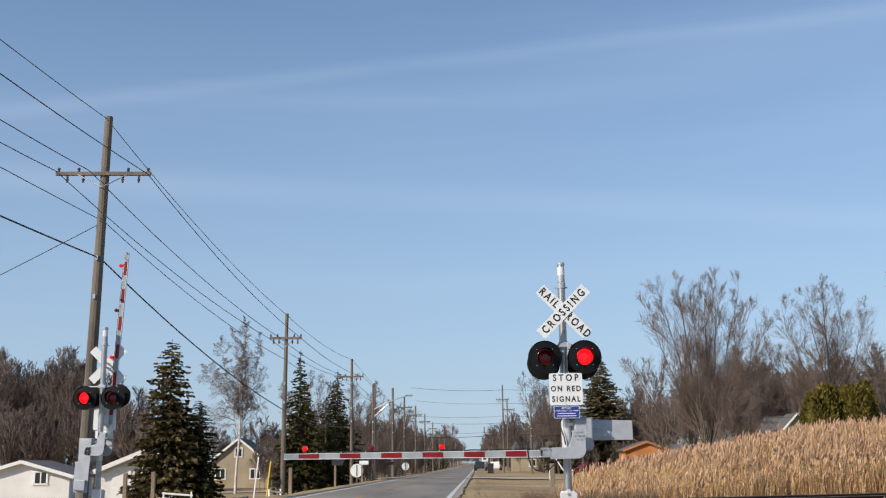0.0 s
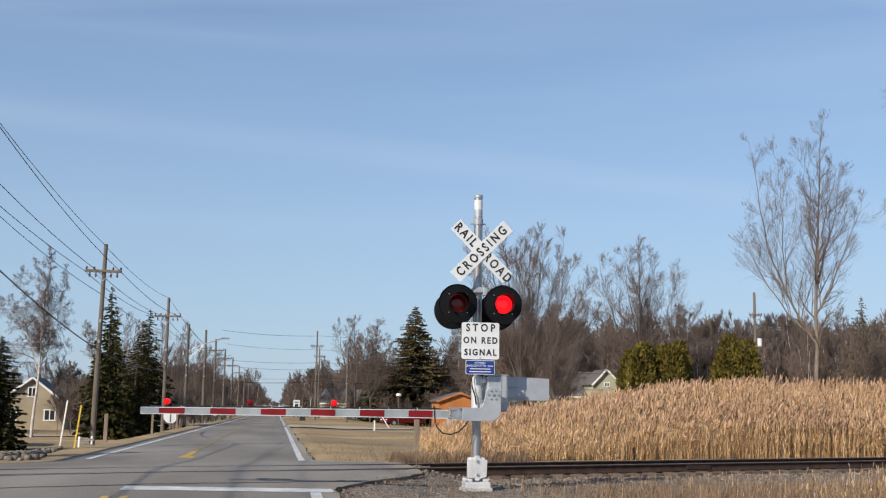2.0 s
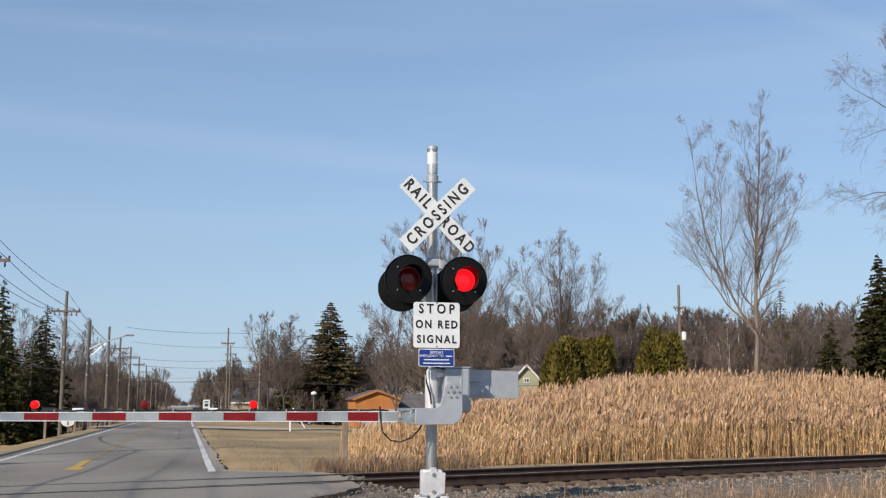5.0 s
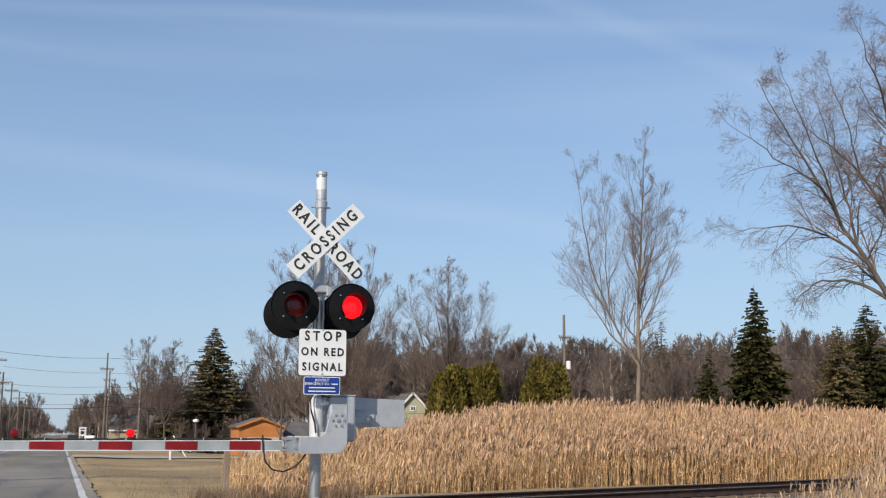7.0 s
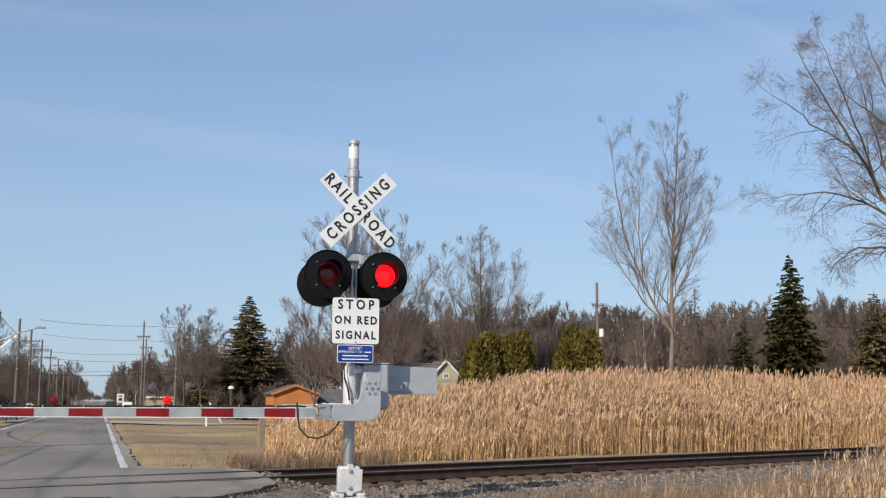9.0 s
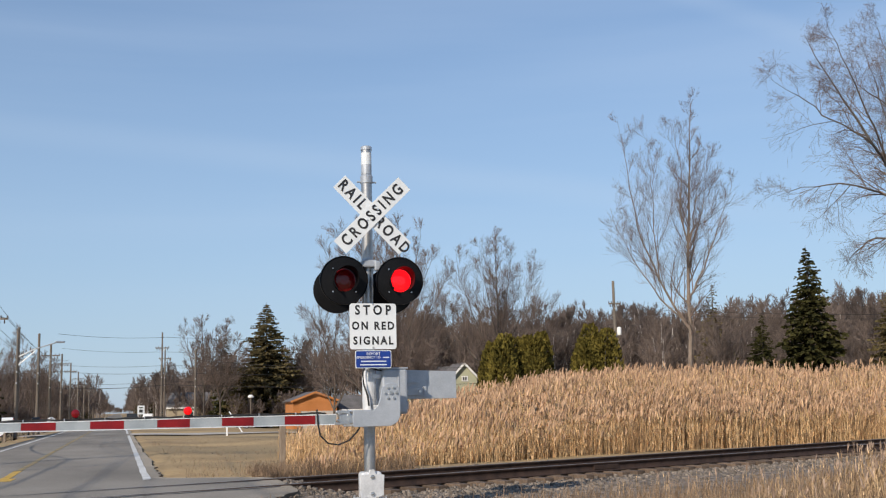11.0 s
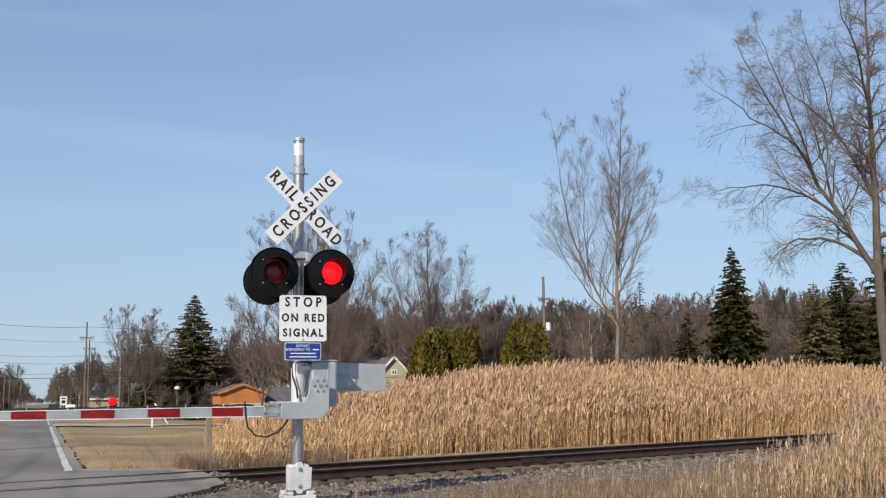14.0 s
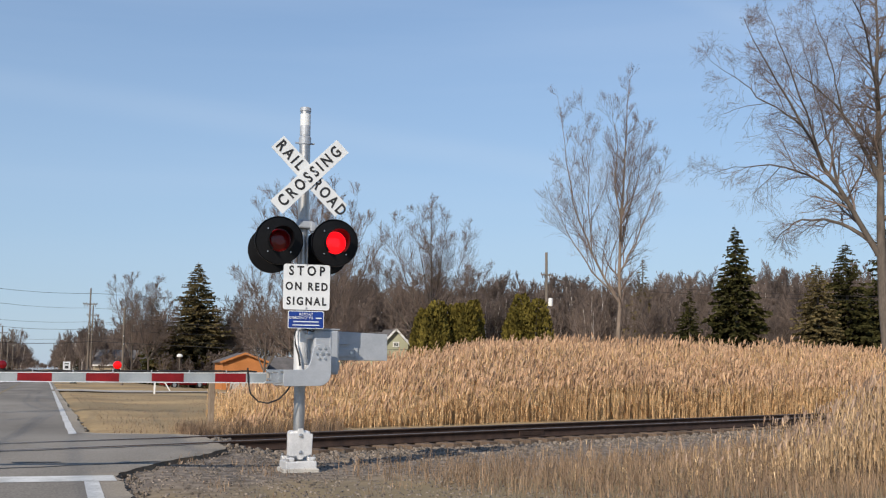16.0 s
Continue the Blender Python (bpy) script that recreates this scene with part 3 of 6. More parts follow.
def flasher(root, sx, front, lit, zc=2.92):
    """One flashing lamp: black disc with rim, housing, hood, round lens. front: -1 towards the near road, +1 the other way."""
    y = front * 0.26
    face = Matrix.Translation((sx, y, zc)) @ (pose(0, 0, 0, 90) if front < 0 else pose(0, 0, 0, -90))
    bm = bmesh.new()
    lathe(bm, [(0.148, 0.0), (0.3, -0.012), (0.312, 0.006), (0.314, -0.03), (0.13, -0.05)], 40, face)
    bg = part("background_disc", bm, M_BLACKMETAL, root, "round matt black lamp background")
    bm = bmesh.new()
    lathe(bm, [(0.148, 0.0), (0.155, -0.05), (0.135, -0.17), (0.09, -0.21), (0.001, -0.215)], 24, face)
    part("housing", bm, M_ALU, bg, "pale grey cast lamp housing")
    bm = bmesh.new()
    lathe(bm, [(0.0005, 0.03), (0.06, 0.027), (0.11, 0.018), (0.146, 0.002), (0.149, -0.01)], 28, face)
    part("lens", bm, M_LENS_ON if lit else M_LENS_OFF, bg, "glowing red lens" if lit else "unlit dark red lens")
    bm = bmesh.new()                              # hood: open tube, longer at the top
    n, rings = 28, []
    for rr, ext in ((0.158, 0), (0.165, 1), (0.158, 1), (0.151, 0)):
        ring = []
        for i in range(n + 1):
            a = radians(-50 + 280 * i / n)
            reach = 0.02 + ext * (0.1 + 0.14 * max(0.0, math.sin(a)) + 0.04 * math.cos(a) ** 2)
            ring.append(bm.verts.new((sx + rr * math.cos(a), y + front * reach, zc + rr * math.sin(a))))
        rings.append(ring)
    for a, b in zip(rings, rings[1:] + rings[:1]):
        for i in range(n):
            bm.faces.new((a[i], a[i + 1], b[i + 1], b[i]))
    part("hood", bm, M_BLACKMETAL, bg)
    for a in (45, 135, 225, 315):                 # screw heads round the lens
        bm = bmesh.new()
        px, pz = sx + 0.21 * math.cos(radians(a)), zc + 0.21 * math.sin(radians(a))
        cyl(bm, (px, y + front * 0.005, pz), (px, y + front * 0.018, pz), 0.009, n=8)
        part("screw", bm, M_STEEL, bg)


def signal(m, angle, lit_front, lit_back, label, group):
    root = empty("crossing_signal", m, label, "crossing signal", group)
    # foundation, flange and clamp
    bm = bmesh.new()
    box(bm, (0, 0, -0.03), (0.46, 0.46, 0.1), 0.015)
    part("foundation", bm, M_CONC, root, "weathered concrete foundation block")
    bm = bmesh.new()
    box(bm, (0, 0, 0.06), (0.4, 0.4, 0.1), 0.012)
    for a in (-1, 1):
        for b in (-1, 1):
            box(bm, (a * 0.14, b * 0.14, 0.135), (0.1, 0.1, 0.05), 0.01)
    part("base_flange", bm, M_BASE, root)
    for a in (-1, 1):
        for b in (-1, 1):
            bm = bmesh.new()
            cyl(bm, (a * 0.17, b * 0.17, 0.05), (a * 0.17, b * 0.17, 0.19), 0.014, n=8)
            cyl(bm, (a * 0.17, b * 0.17, 0.12), (a * 0.17, b * 0.17, 0.145), 0.028, n=6)
            part("anchor_bolt", bm, M_STEEL, root)
    bm = bmesh.new()
    prism(bm, [(-0.15, 0.17), (-0.05, 0.17), (-0.03, 0.13), (0.03, 0.13), (0.05, 0.17), (0.15, 0.19), (0.16, 0.45), (0.05, 0.47), (0.03, 0.52), (-0.03, 0.52), (-0.05, 0.47), (-0.16, 0.46)], -0.13, -0.09, 0.008)
    clamp = part("junction_cover", bm, M_BASE, root, "bright cast junction box cover at the mast foot")
    for z in (0.22, 0.43):
        bm = bmesh.new()
        lathe(bm, [(0.028, 0), (0.028, 0.012), (0.018, 0.024), (0.0005, 0.026)], 10, Matrix.Translation((0, -0.13, z)) @ pose(0, 0, 0, 90))
        part("bolt", bm, M_STEEL, clamp)
    bm = bmesh.new()
    box(bm, (0, 0.0, 0.32), (0.27, 0.2, 0.34), 0.03)
    part("junction_box", bm, M_BASE, root)
    # mast in two tubes with a collar
    bm = bmesh.new()
    cyl(bm, (0, 0, 0.12), (0, 0, 4.34), 0.072, n=24)
    mast = part("mast", bm, M_MAST, root, "galvanised steel tube mast")
    bm = bmesh.new()
    cyl(bm, (0, 0, 4.34), (0, 0, 4.72), 0.067, n=24)
    part("mast_top", bm, M_MAST, mast)
    bm = bmesh.new()
    lathe(bm, [(0.067, 4.7), (0.074, 4.7), (0.074, 4.74), (0.06, 4.752), (0.0005, 4.754)], 24, Matrix.Identity(4))
    part("cap", bm, M_ALU, mast)
    for za, zb, mm in ((4.5, 4.66, M_SIGN), (4.37, 4.5, M_ALU)):
        bm = bmesh.new()
        lathe(bm, [(0.0675, za), (0.0695, za), (0.0695, zb), (0.0675, zb)], 24, Matrix.Identity(4))
        part("tape_band", bm, mm, mast, "worn band of reflective tape" if mm == M_SIGN else "")
    bm = bmesh.new()
    lathe(bm, [(0.072, 4.24), (0.08, 4.25), (0.082, 4.34), (0.068, 4.36)], 24, Matrix.Identity(4))
    cyl(bm, (-0.13, 0, 4.265), (0.13, 0, 4.265), 0.012, n=8)
    part("collar", bm, M_ALU, mast)
    for z in (3.22, 2.42, 1.86):
        bm = bmesh.new()
        lathe(bm, [(0.073, z - 0.02), (0.08, z - 0.02), (0.08, z + 0.02), (0.073, z + 0.02)], 20, Matrix.Identity(4))
        box(bm, (0, -0.09, z), (0.06, 0.04, 0.05), 0.006)
        part("clamp_band", bm, M_ALU, mast)
    # crossbuck: two blades, the lower one behind
    zc = 3.765
    for turn, y, words in ((45, -0.318, None), (-45, -0.335, None)):
        bm = bmesh.new()
        box(bm, (0, 0, 0), (1.22, 0.004, 0.229), 0.0015)
        bmesh.ops.transform(bm, matrix=pose(0.0, y, zc, 0, turn, 0), verts=bm.verts)
        blade = part("crossbuck_blade", bm, M_SIGN, root, "white blade of the crossed railroad sign")
        if turn == 45:
            for w, cx in (("RAIL", -0.37), ("ROAD", 0.37)):
                lettering("lettering", w, 0.205, pose(0.0, y - 0.004, zc, 0, turn, 0) @ pose(cx, 0, 0), M_BLACK, blade, 0.8, 1.42, 0.0055)
        else:
            lettering("lettering", "CROSSING", 0.205, pose(0.0, y - 0.004, zc, 0, turn, 0), M_BLACK, blade, 0.8, 1.5, 0.0055)
        for s in (-0.1, 0.1):
            bm = bmesh.new()
            lathe(bm, [(0.014, 0), (0.012, 0.008), (0.0005, 0.01)], 8, pose(0.0, y - 0.002, zc, 0, turn, 0) @ pose(s, 0, 0.0 if turn < 0 else 0.08, 90))
            part("bolt", bm, M_STEEL, blade)
    # lamp bar and lamps
    bm = bmesh.new()
    cyl(bm, (-0.4, 0, 3.16), (0.4, 0, 3.16), 0.022, n=12)
    for s in (-0.36, 0.36):
        cyl(bm, (s, 0, 3.17), (s, 0, 2.9), 0.024, n=12)
        cyl(bm, (s, -0.2, 2.92), (s, 0.2, 2.92), 0.03, n=12)
    box(bm, (0.0, -0.03, 3.16), (0.2, 0.22, 0.1), 0.02)
    box(bm, (0.1, -0.12, 3.13), (0.07, 0.08, 0.12), 0.01)
    part("lamp_bar", bm, M_ALU, root)
    for s in (-0.365, 0.37):
        flasher(root, s, -1, (s > 0) == lit_front and lit_front is not None)
        flasher(root, s, 1, (s > 0) == lit_back and lit_back is not None, 2.85)
    for z, reach in ((3.81, 0.315), (3.69, 0.315), (2.47, 0.275), (2.17, 0.275), (1.9, 0.275)):
        bm = bmesh.new()                          # arm that holds a sign off the mast
        box(bm, (0, -reach / 2 - 0.03, z), (0.05, reach - 0.06, 0.03), 0.004)
        part("sign_bracket", bm, M_ALU, mast)
    # instruction sign
    bm = bmesh.new()
    prism(bm, arc(0.27, 2.585, 0.035, 90, 0, 5) + arc(0.27, 2.07, 0.035, 0, -90, 5) + arc(-0.27, 2.07, 0.035, -90, -180, 5) + arc(-0.27, 2.585, 0.035, 180, 90, 5), -0.284, -0.28)
    plate = part("instruction_sign", bm, M_SIGN, root, "white rectangular sign with black capitals")
    for w, z, sp in (("STOP", 2.53, 1.5), ("ON RED", 2.33, 1.3), ("SIGNAL", 2.14, 1.32)):
        lettering("lettering", w, 0.17 if w == "STOP" else 0.14, pose(0.0, -0.2865, z), M_BLACK, plate, 0.86, sp * 1.04, 0.0045)
    for z in (2.61, 2.055):
        bm = bmesh.new()
        lathe(bm, [(0.014, 0), (0.012, 0.008), (0.0005, 0.01)], 8, pose(0.0, -0.284, z, 90))
        part("bolt", bm, M_STEEL, plate)
    bm = bmesh.new()
    prism(bm, arc(0.215, 2.0, 0.02, 90, 0, 4) + arc(0.215, 1.815, 0.02, 0, -90, 4) + arc(-0.215, 1.815, 0.02, -90, -180, 4) + arc(-0.215, 2.0, 0.02, 180, 90, 4), -0.281, -0.278)
    edge = part("notice_sign", bm, M_SIGN, root, "small blue notice plate with white border and writing")
    bm = bmesh.new()
    prism(bm, arc(0.21, 1.995, 0.016, 90, 0, 4) + arc(0.21, 1.82, 0.016, 0, -90, 4) + arc(-0.21, 1.82, 0.016, -90, -180, 4) + arc(-0.21, 1.995, 0.016, 180, 90, 4), -0.284, -0.2815)
    part("blue_field", bm, M_BLUE, edge, "blue reflective field")
    lettering("lettering", "REPORT", 0.048, pose(0.0, -0.2865, 1.975), M_SIGN, edge, 1.0, 1.05)
    lettering("lettering", "EMERGENCY TO", 0.046, pose(-0.065, -0.2865, 1.93), M_SIGN, edge, 0.92, 1.0)
    for x0, x1, z in ((0.125, 0.205, 1.93), (-0.165, 0.165, 1.882), (-0.175, 0.175, 1.838)):
        bm = bmesh.new()
        box(bm, ((x0 + x1) / 2, -0.286, z), (x1 - x0, 0.002, 0.014))
        part("writing_bar", bm, M_SIGN, edge)
    # gate mechanism
    bm = bmesh.new()
    box(bm, (0.31, 0.04, 1.5), (0.34, 0.38, 0.58), 0.03)
    mech = part("gate_mechanism", bm, M_ALU, root, "grey cast gate drive housing")
    bm = bmesh.new()
    box(bm, (0.31, 0.04, 1.795), (0.35, 0.39, 0.02), 0.006)
    part("lid", bm, M_ALU, mech)
    bm = bmesh.new()
    box(bm, (0.36, -0.152, 1.5), (0.02, 0.012, 0.52), 0.003)
    part("rib", bm, M_ALU, mech)
    for z in (1.32, 1.68):
        bm = bmesh.new()
        cyl(bm, (0.485, -0.1, z - 0.05), (0.485, -0.1, z + 0.05), 0.014, n=8)
        part("hinge", bm, M_ALU, mech)
    bm = bmesh.new()
    lathe(bm, [(0.074, 1.22), (0.085, 1.23), (0.09, 1.7), (0.085, 1.76), (0.074, 1.77)], 20, Matrix.Identity(4))
    box(bm, (0.07, 0.0, 1.3), (0.16, 0.16, 0.06), 0.01)
    box(bm, (0.07, 0.0, 1.7), (0.16, 0.16, 0.06), 0.01)
    part("mast_bracket", bm, M_BASE, root)
    bm = bmesh.new()
    sweep(bm, [(-0.07, -0.1, 1.82), (-0.11, -0.13, 1.74), (-0.1, -0.14, 1.6), (-0.05, -0.14, 1.45), (-0.03, -0.13, 1.32)], 0.012)
    sweep(bm, [(-0.03, -0.09, 1.82), (0.1, -0.14, 1.77), (0.2, -0.1, 1.77)], 0.012)
    part("cable", bm, M_CABLE, mech)
    # moving group, turned about the pivot
    R = Matrix.Translation(PIV) @ pose(0, 0, 0, 0, angle, 0) @ Matrix.Translation(-PIV)

    def moved(name, bm, material, parent, label=""):
        bmesh.ops.transform(bm, matrix=R, verts=bm.verts)
        return part(name, bm, material, parent, label)

    outline = arc(0.2, 1.48, 0.125, 155, 0, 9) + [(0.325, 1.25)] + arc(0.17, 1.22, 0.155, 0, -90, 6) + [(-0.27, 1.06), (-0.29, 1.08), (-0.29, 1.27), (-0.02, 1.27), (0.03, 1.31), (0.06, 1.4)]
    for y0, nm in ((-0.36, "near"), (0.28, "far")):
        bm = bmesh.new()
        prism(bm, outline, y0, y0 + 0.03, 0.006)
        br = moved("arm_bracket", bm, M_ALU, root, "grey curved cast arm bracket")
        for k in range(7):
            a = radians(60 * k)
            rr = 0.0 if k == 6 else 0.075
            bm = bmesh.new()
            fy = y0 - 0.001 if y0 < 0 else y0 + 0.031
            cyl(bm, (0.2 + rr * math.cos(a), fy + (0.004 if y0 < 0 else -0.004), 1.48 + rr * math.sin(a)), (0.2 + rr * math.cos(a), fy + (-0.018 if y0 < 0 else 0.018), 1.48 + rr * math.sin(a)), 0.016 if k < 6 else 0.024, n=6)
            moved("bolt", bm, M_STEEL, br)
    bm = bmesh.new()
    cyl(bm, (0.2, -0.33, 1.48), (0.2, 0.3, 1.48), 0.05, n=16)
    moved("pivot_shaft", bm, M_STEEL, root)
    bm = bmesh.new()                              # cross member and arm clamp
    box(bm, (-0.24, -0.02, 1.24), (0.1, 0.66, 0.05), 0.008)
    box(bm, (-0.36, -0.3, 1.163), (0.2, 0.1, 0.12), 0.012)
    box(bm, (-0.42, -0.31, 1.25), (0.16, 0.07, 0.04), 0.006)
    box(bm, (-0.42, -0.31, 1.11), (0.2, 0.09, 0.03), 0.006)
    for z in (1.15, 1.23):
        cyl(bm, (-0.34, -0.37, z), (-0.34, -0.24, z), 0.018, n=8)
        cyl(bm, (-0.46, -0.37, z), (-0.46, -0.24, z), 0.014, n=8)
    moved("arm_clamp", bm, M_STEEL, root, "bolted steel arm clamp")
    # arm: white tapered box beam with red sleeves, bright edges, three lamps and their cable
    bm = bmesh.new()
    hh = lambda x: 0.062 - 0.003 * (-x - 0.5)
    prism(bm, [(-0.5, 1.163 - hh(-0.5)), (-0.5, 1.163 + hh(-0.5)), (-5.2, 1.163 + hh(-5.2)), (-5.2, 1.163 - hh(-5.2))], -0.335, -0.275, 0.006)
    arm = moved("gate_arm", bm, M_WHITE, root, "red and white striped gate arm")
    for k in range(6):
        xa = -0.76 - 0.758 * k
        xb = xa - 0.379
        bm = bmesh.new()
        prism(bm, [(xa, 1.163 - hh(xa) + 0.006), (xa, 1.163 + hh(xa) - 0.006), (xb, 1.163 + hh(xb) - 0.006), (xb, 1.163 - hh(xb) + 0.014)], -0.338, -0.272)
        moved("red_stripe", bm, M_RED, arm, "red reflective stripe")
    for sgn in (-1, 1):
        bm = bmesh.new()
        prism(bm, [(-0.5, 1.163 + sgn * (hh(-0.5) + 0.004)), (-0.5, 1.163 + sgn * (hh(-0.5) - 0.005)), (-5.2, 1.163 + sgn * (hh(-5.2) - 0.005)), (-5.2, 1.163 + sgn * (hh(-5.2) + 0.004))], -0.34, -0.27)
        moved("edge_strip", bm, M_SIGN, arm, "pale edge strip")
    for k, x in enumerate((-2.3, -3.58, -4.82)):
        zt = 1.163 + hh(x)
        bm = bmesh.new()
        box(bm, (x, -0.3, zt + 0.02), (0.07, 0.05, 0.04), 0.006)
        cyl(bm, (x, -0.3, zt + 0.03), (x, -0.3, zt + 0.05), 0.03, n=10)
        al = moved("arm_lamp", bm, M_CABLE, arm, "small red warning lamp on the arm")
        bm = bmesh.new()
        lathe(bm, [(0.044, -0.05), (0.05, -0.035), (0.05, 0.035), (0.044, 0.05), (0.0005, 0.06)], 14, pose(x, -0.3, zt + 0.09, 90))
        lathe(bm, [(0.044, 0.05), (0.0005, 0.06)], 14, pose(x, -0.3, zt + 0.09, -90))
        moved("lens", bm, M_LENS_OFF if k == 1 else M_ARMLAMP, al, "red lens")
    bm = bmesh.new()
    pts = [(-0.62 - 0.09 * i, -0.3, 1.163 + hh(-0.62 - 0.09 * i) + 0.012 + 0.012 * abs(math.sin(i * 0.9))) for i in range(47)]
    sweep(bm, pts, 0.012, 5)
    moved("cable", bm, M_CABLE, arm, "black cable along the arm top")
    for i in range(9):
        x = -1.0 - 0.45 * i
        bm = bmesh.new()
        box(bm, (x, -0.3, 1.163 + hh(x) + 0.014), (0.012, 0.08, 0.04), 0.002)
        moved("cable_clip", bm, M_STEEL, arm)
    if angle < 5:
        bm = bmesh.new()
        sweep(bm, [(-0.74, -0.34, 1.29), (-0.73, -0.345, 1.12), (-0.7, -0.345, 0.97), (-0.6, -0.34, 0.87), (-0.47, -0.33, 0.85), (-0.33, -0.3, 0.9), (-0.22, -0.26, 1.0), (-0.17, -0.22, 1.07)], 0.011)
        part("drop_cable", bm, M_CABLE, root, "looped black cable under the arm")
    # counterweight arm behind the housing
    bm = bmesh.new()
    prism(bm, [(0.1, 1.4), (0.1, 1.56), (0.45, 1.6), (0.5, 1.79), (1.27, 1.76), (1.27, 1.4), (0.55, 1.4)], 0.28, 0.31, 0.006)
    cw = moved("counterweight", bm, M_ALU, root, "grey steel counterweight plate")
    for cx, cz, sx, sz in ((0.62, 1.62, 0.26, 0.016), (0.66, 1.5, 0.3, 0.11), (0.82, 1.5, 0.05, 0.14)):
        bm = bmesh.new()
        box(bm, (cx, 0.268, cz), (sx, 0.024, sz), 0.004)
        moved("slide_lock", bm, M_ALU, cw)
    for x in (0.57, 0.75):
        bm = bmesh.new()
        cyl(bm, (x, 0.235, 1.5), (x, 0.27, 1.5), 0.02, n=6)
        moved("bolt", bm, M_STEEL, cw)
    bm = bmesh.new()
    box(bm, (1.08, 0.36, 1.58), (0.28, 0.1, 0.28), 0.02)
    moved("weight_block", bm, M_ALU, cw)
    return root


signal(pose(0, 0, ground_z(0, 0) + 0.03), 0.0, True, None, "steel mast crossing signal with lowered red and white gate", "crossing signals")
signal(pose(-11.6, 8.2, ground_z(-11.6, 8.2) - 0.02, 0, 0, 180), 87.0, None, True, "steel mast crossing signal with raised gate, seen from behind", "crossing signals")


# ---- trees ----
class Wood:
    """Collects tapered limbs as one mesh."""

    def __init__(self):
        self.v, self.f, self.count = [], [], 0

    def limb(self, pts, radii, n):
        pts = np.array(pts, float)
        d = np.gradient(pts, axis=0)
        d /= np.linalg.norm(d, axis=1, keepdims=True) + 1e-9
        ref = np.where(np.abs(d[:, 2:3]) > 0.9, [[1.0, 0, 0]], [[0, 0, 1.0]])
        u = np.cross(d, ref)
        u /= np.linalg.norm(u, axis=1, keepdims=True) + 1e-9
        w = np.cross(d, u)
        a = np.arange(n) * 2 * np.pi / n
        ring = pts[:, None] + np.array(radii)[:, None, None] * (u[:, None] * np.cos(a)[None, :, None] + w[:, None] * np.sin(a)[None, :, None])
        k = len(pts)
        self.v.append(ring.reshape(-1, 3))
        j = np.arange(k - 1)[:, None] * n
        i = np.arange(n)[None]
        q = np.stack([j + i, j + (i + 1) % n, j + n + (i + 1) % n, j + n + i], -1).reshape(-1, 4) + self.count
        self.f.append(q)
        self.count += k * n

    def out(self):
        return np.concatenate(self.v), np.concatenate(self.f)


def tubes(P, R, n):
    """Tapered tubes along many paths at once: P is paths x points x 3, R the radii."""
    m, k = R.shape
    d = np.gradient(P, axis=1) if k > 2 else np.repeat(P[:, 1:] - P[:, :1], 2, 1)
    d /= np.linalg.norm(d, axis=2, keepdims=True) + 1e-9
    mean = d.mean(1)
    ref = np.where(np.abs(mean[:, 2:3]) > 0.75, [[1.0, 0.1, 0]], [[0, 0.1, 1.0]])[:, None]
    u = np.cross(d, ref)
    u /= np.linalg.norm(u, axis=2, keepdims=True) + 1e-9
    w = np.cross(d, u)
    a = np.arange(n) * 2 * np.pi / n
    v = P[:, :, None] + R[:, :, None, None] * (u[:, :, None] * np.cos(a)[:, None] + w[:, :, None] * np.sin(a)[:, None])
    j = np.arange(k - 1)[:, None] * n
    i = np.arange(n)[None]
    q = np.stack([j + i, j + (i + 1) % n, j + n + (i + 1) % n, j + n + i], -1).reshape(-1, 4)
    f = (q[None] + (np.arange(m) * k * n)[:, None, None]).reshape(-1, 4)
    return v.reshape(-1, 3), f


def merged(pieces):
    vs, fs, n = [], [], 0
    for v, f in pieces:
        vs.append(v)
        fs.append(f + n)
        n += len(v)
    return np.concatenate(vs), np.concatenate(fs)


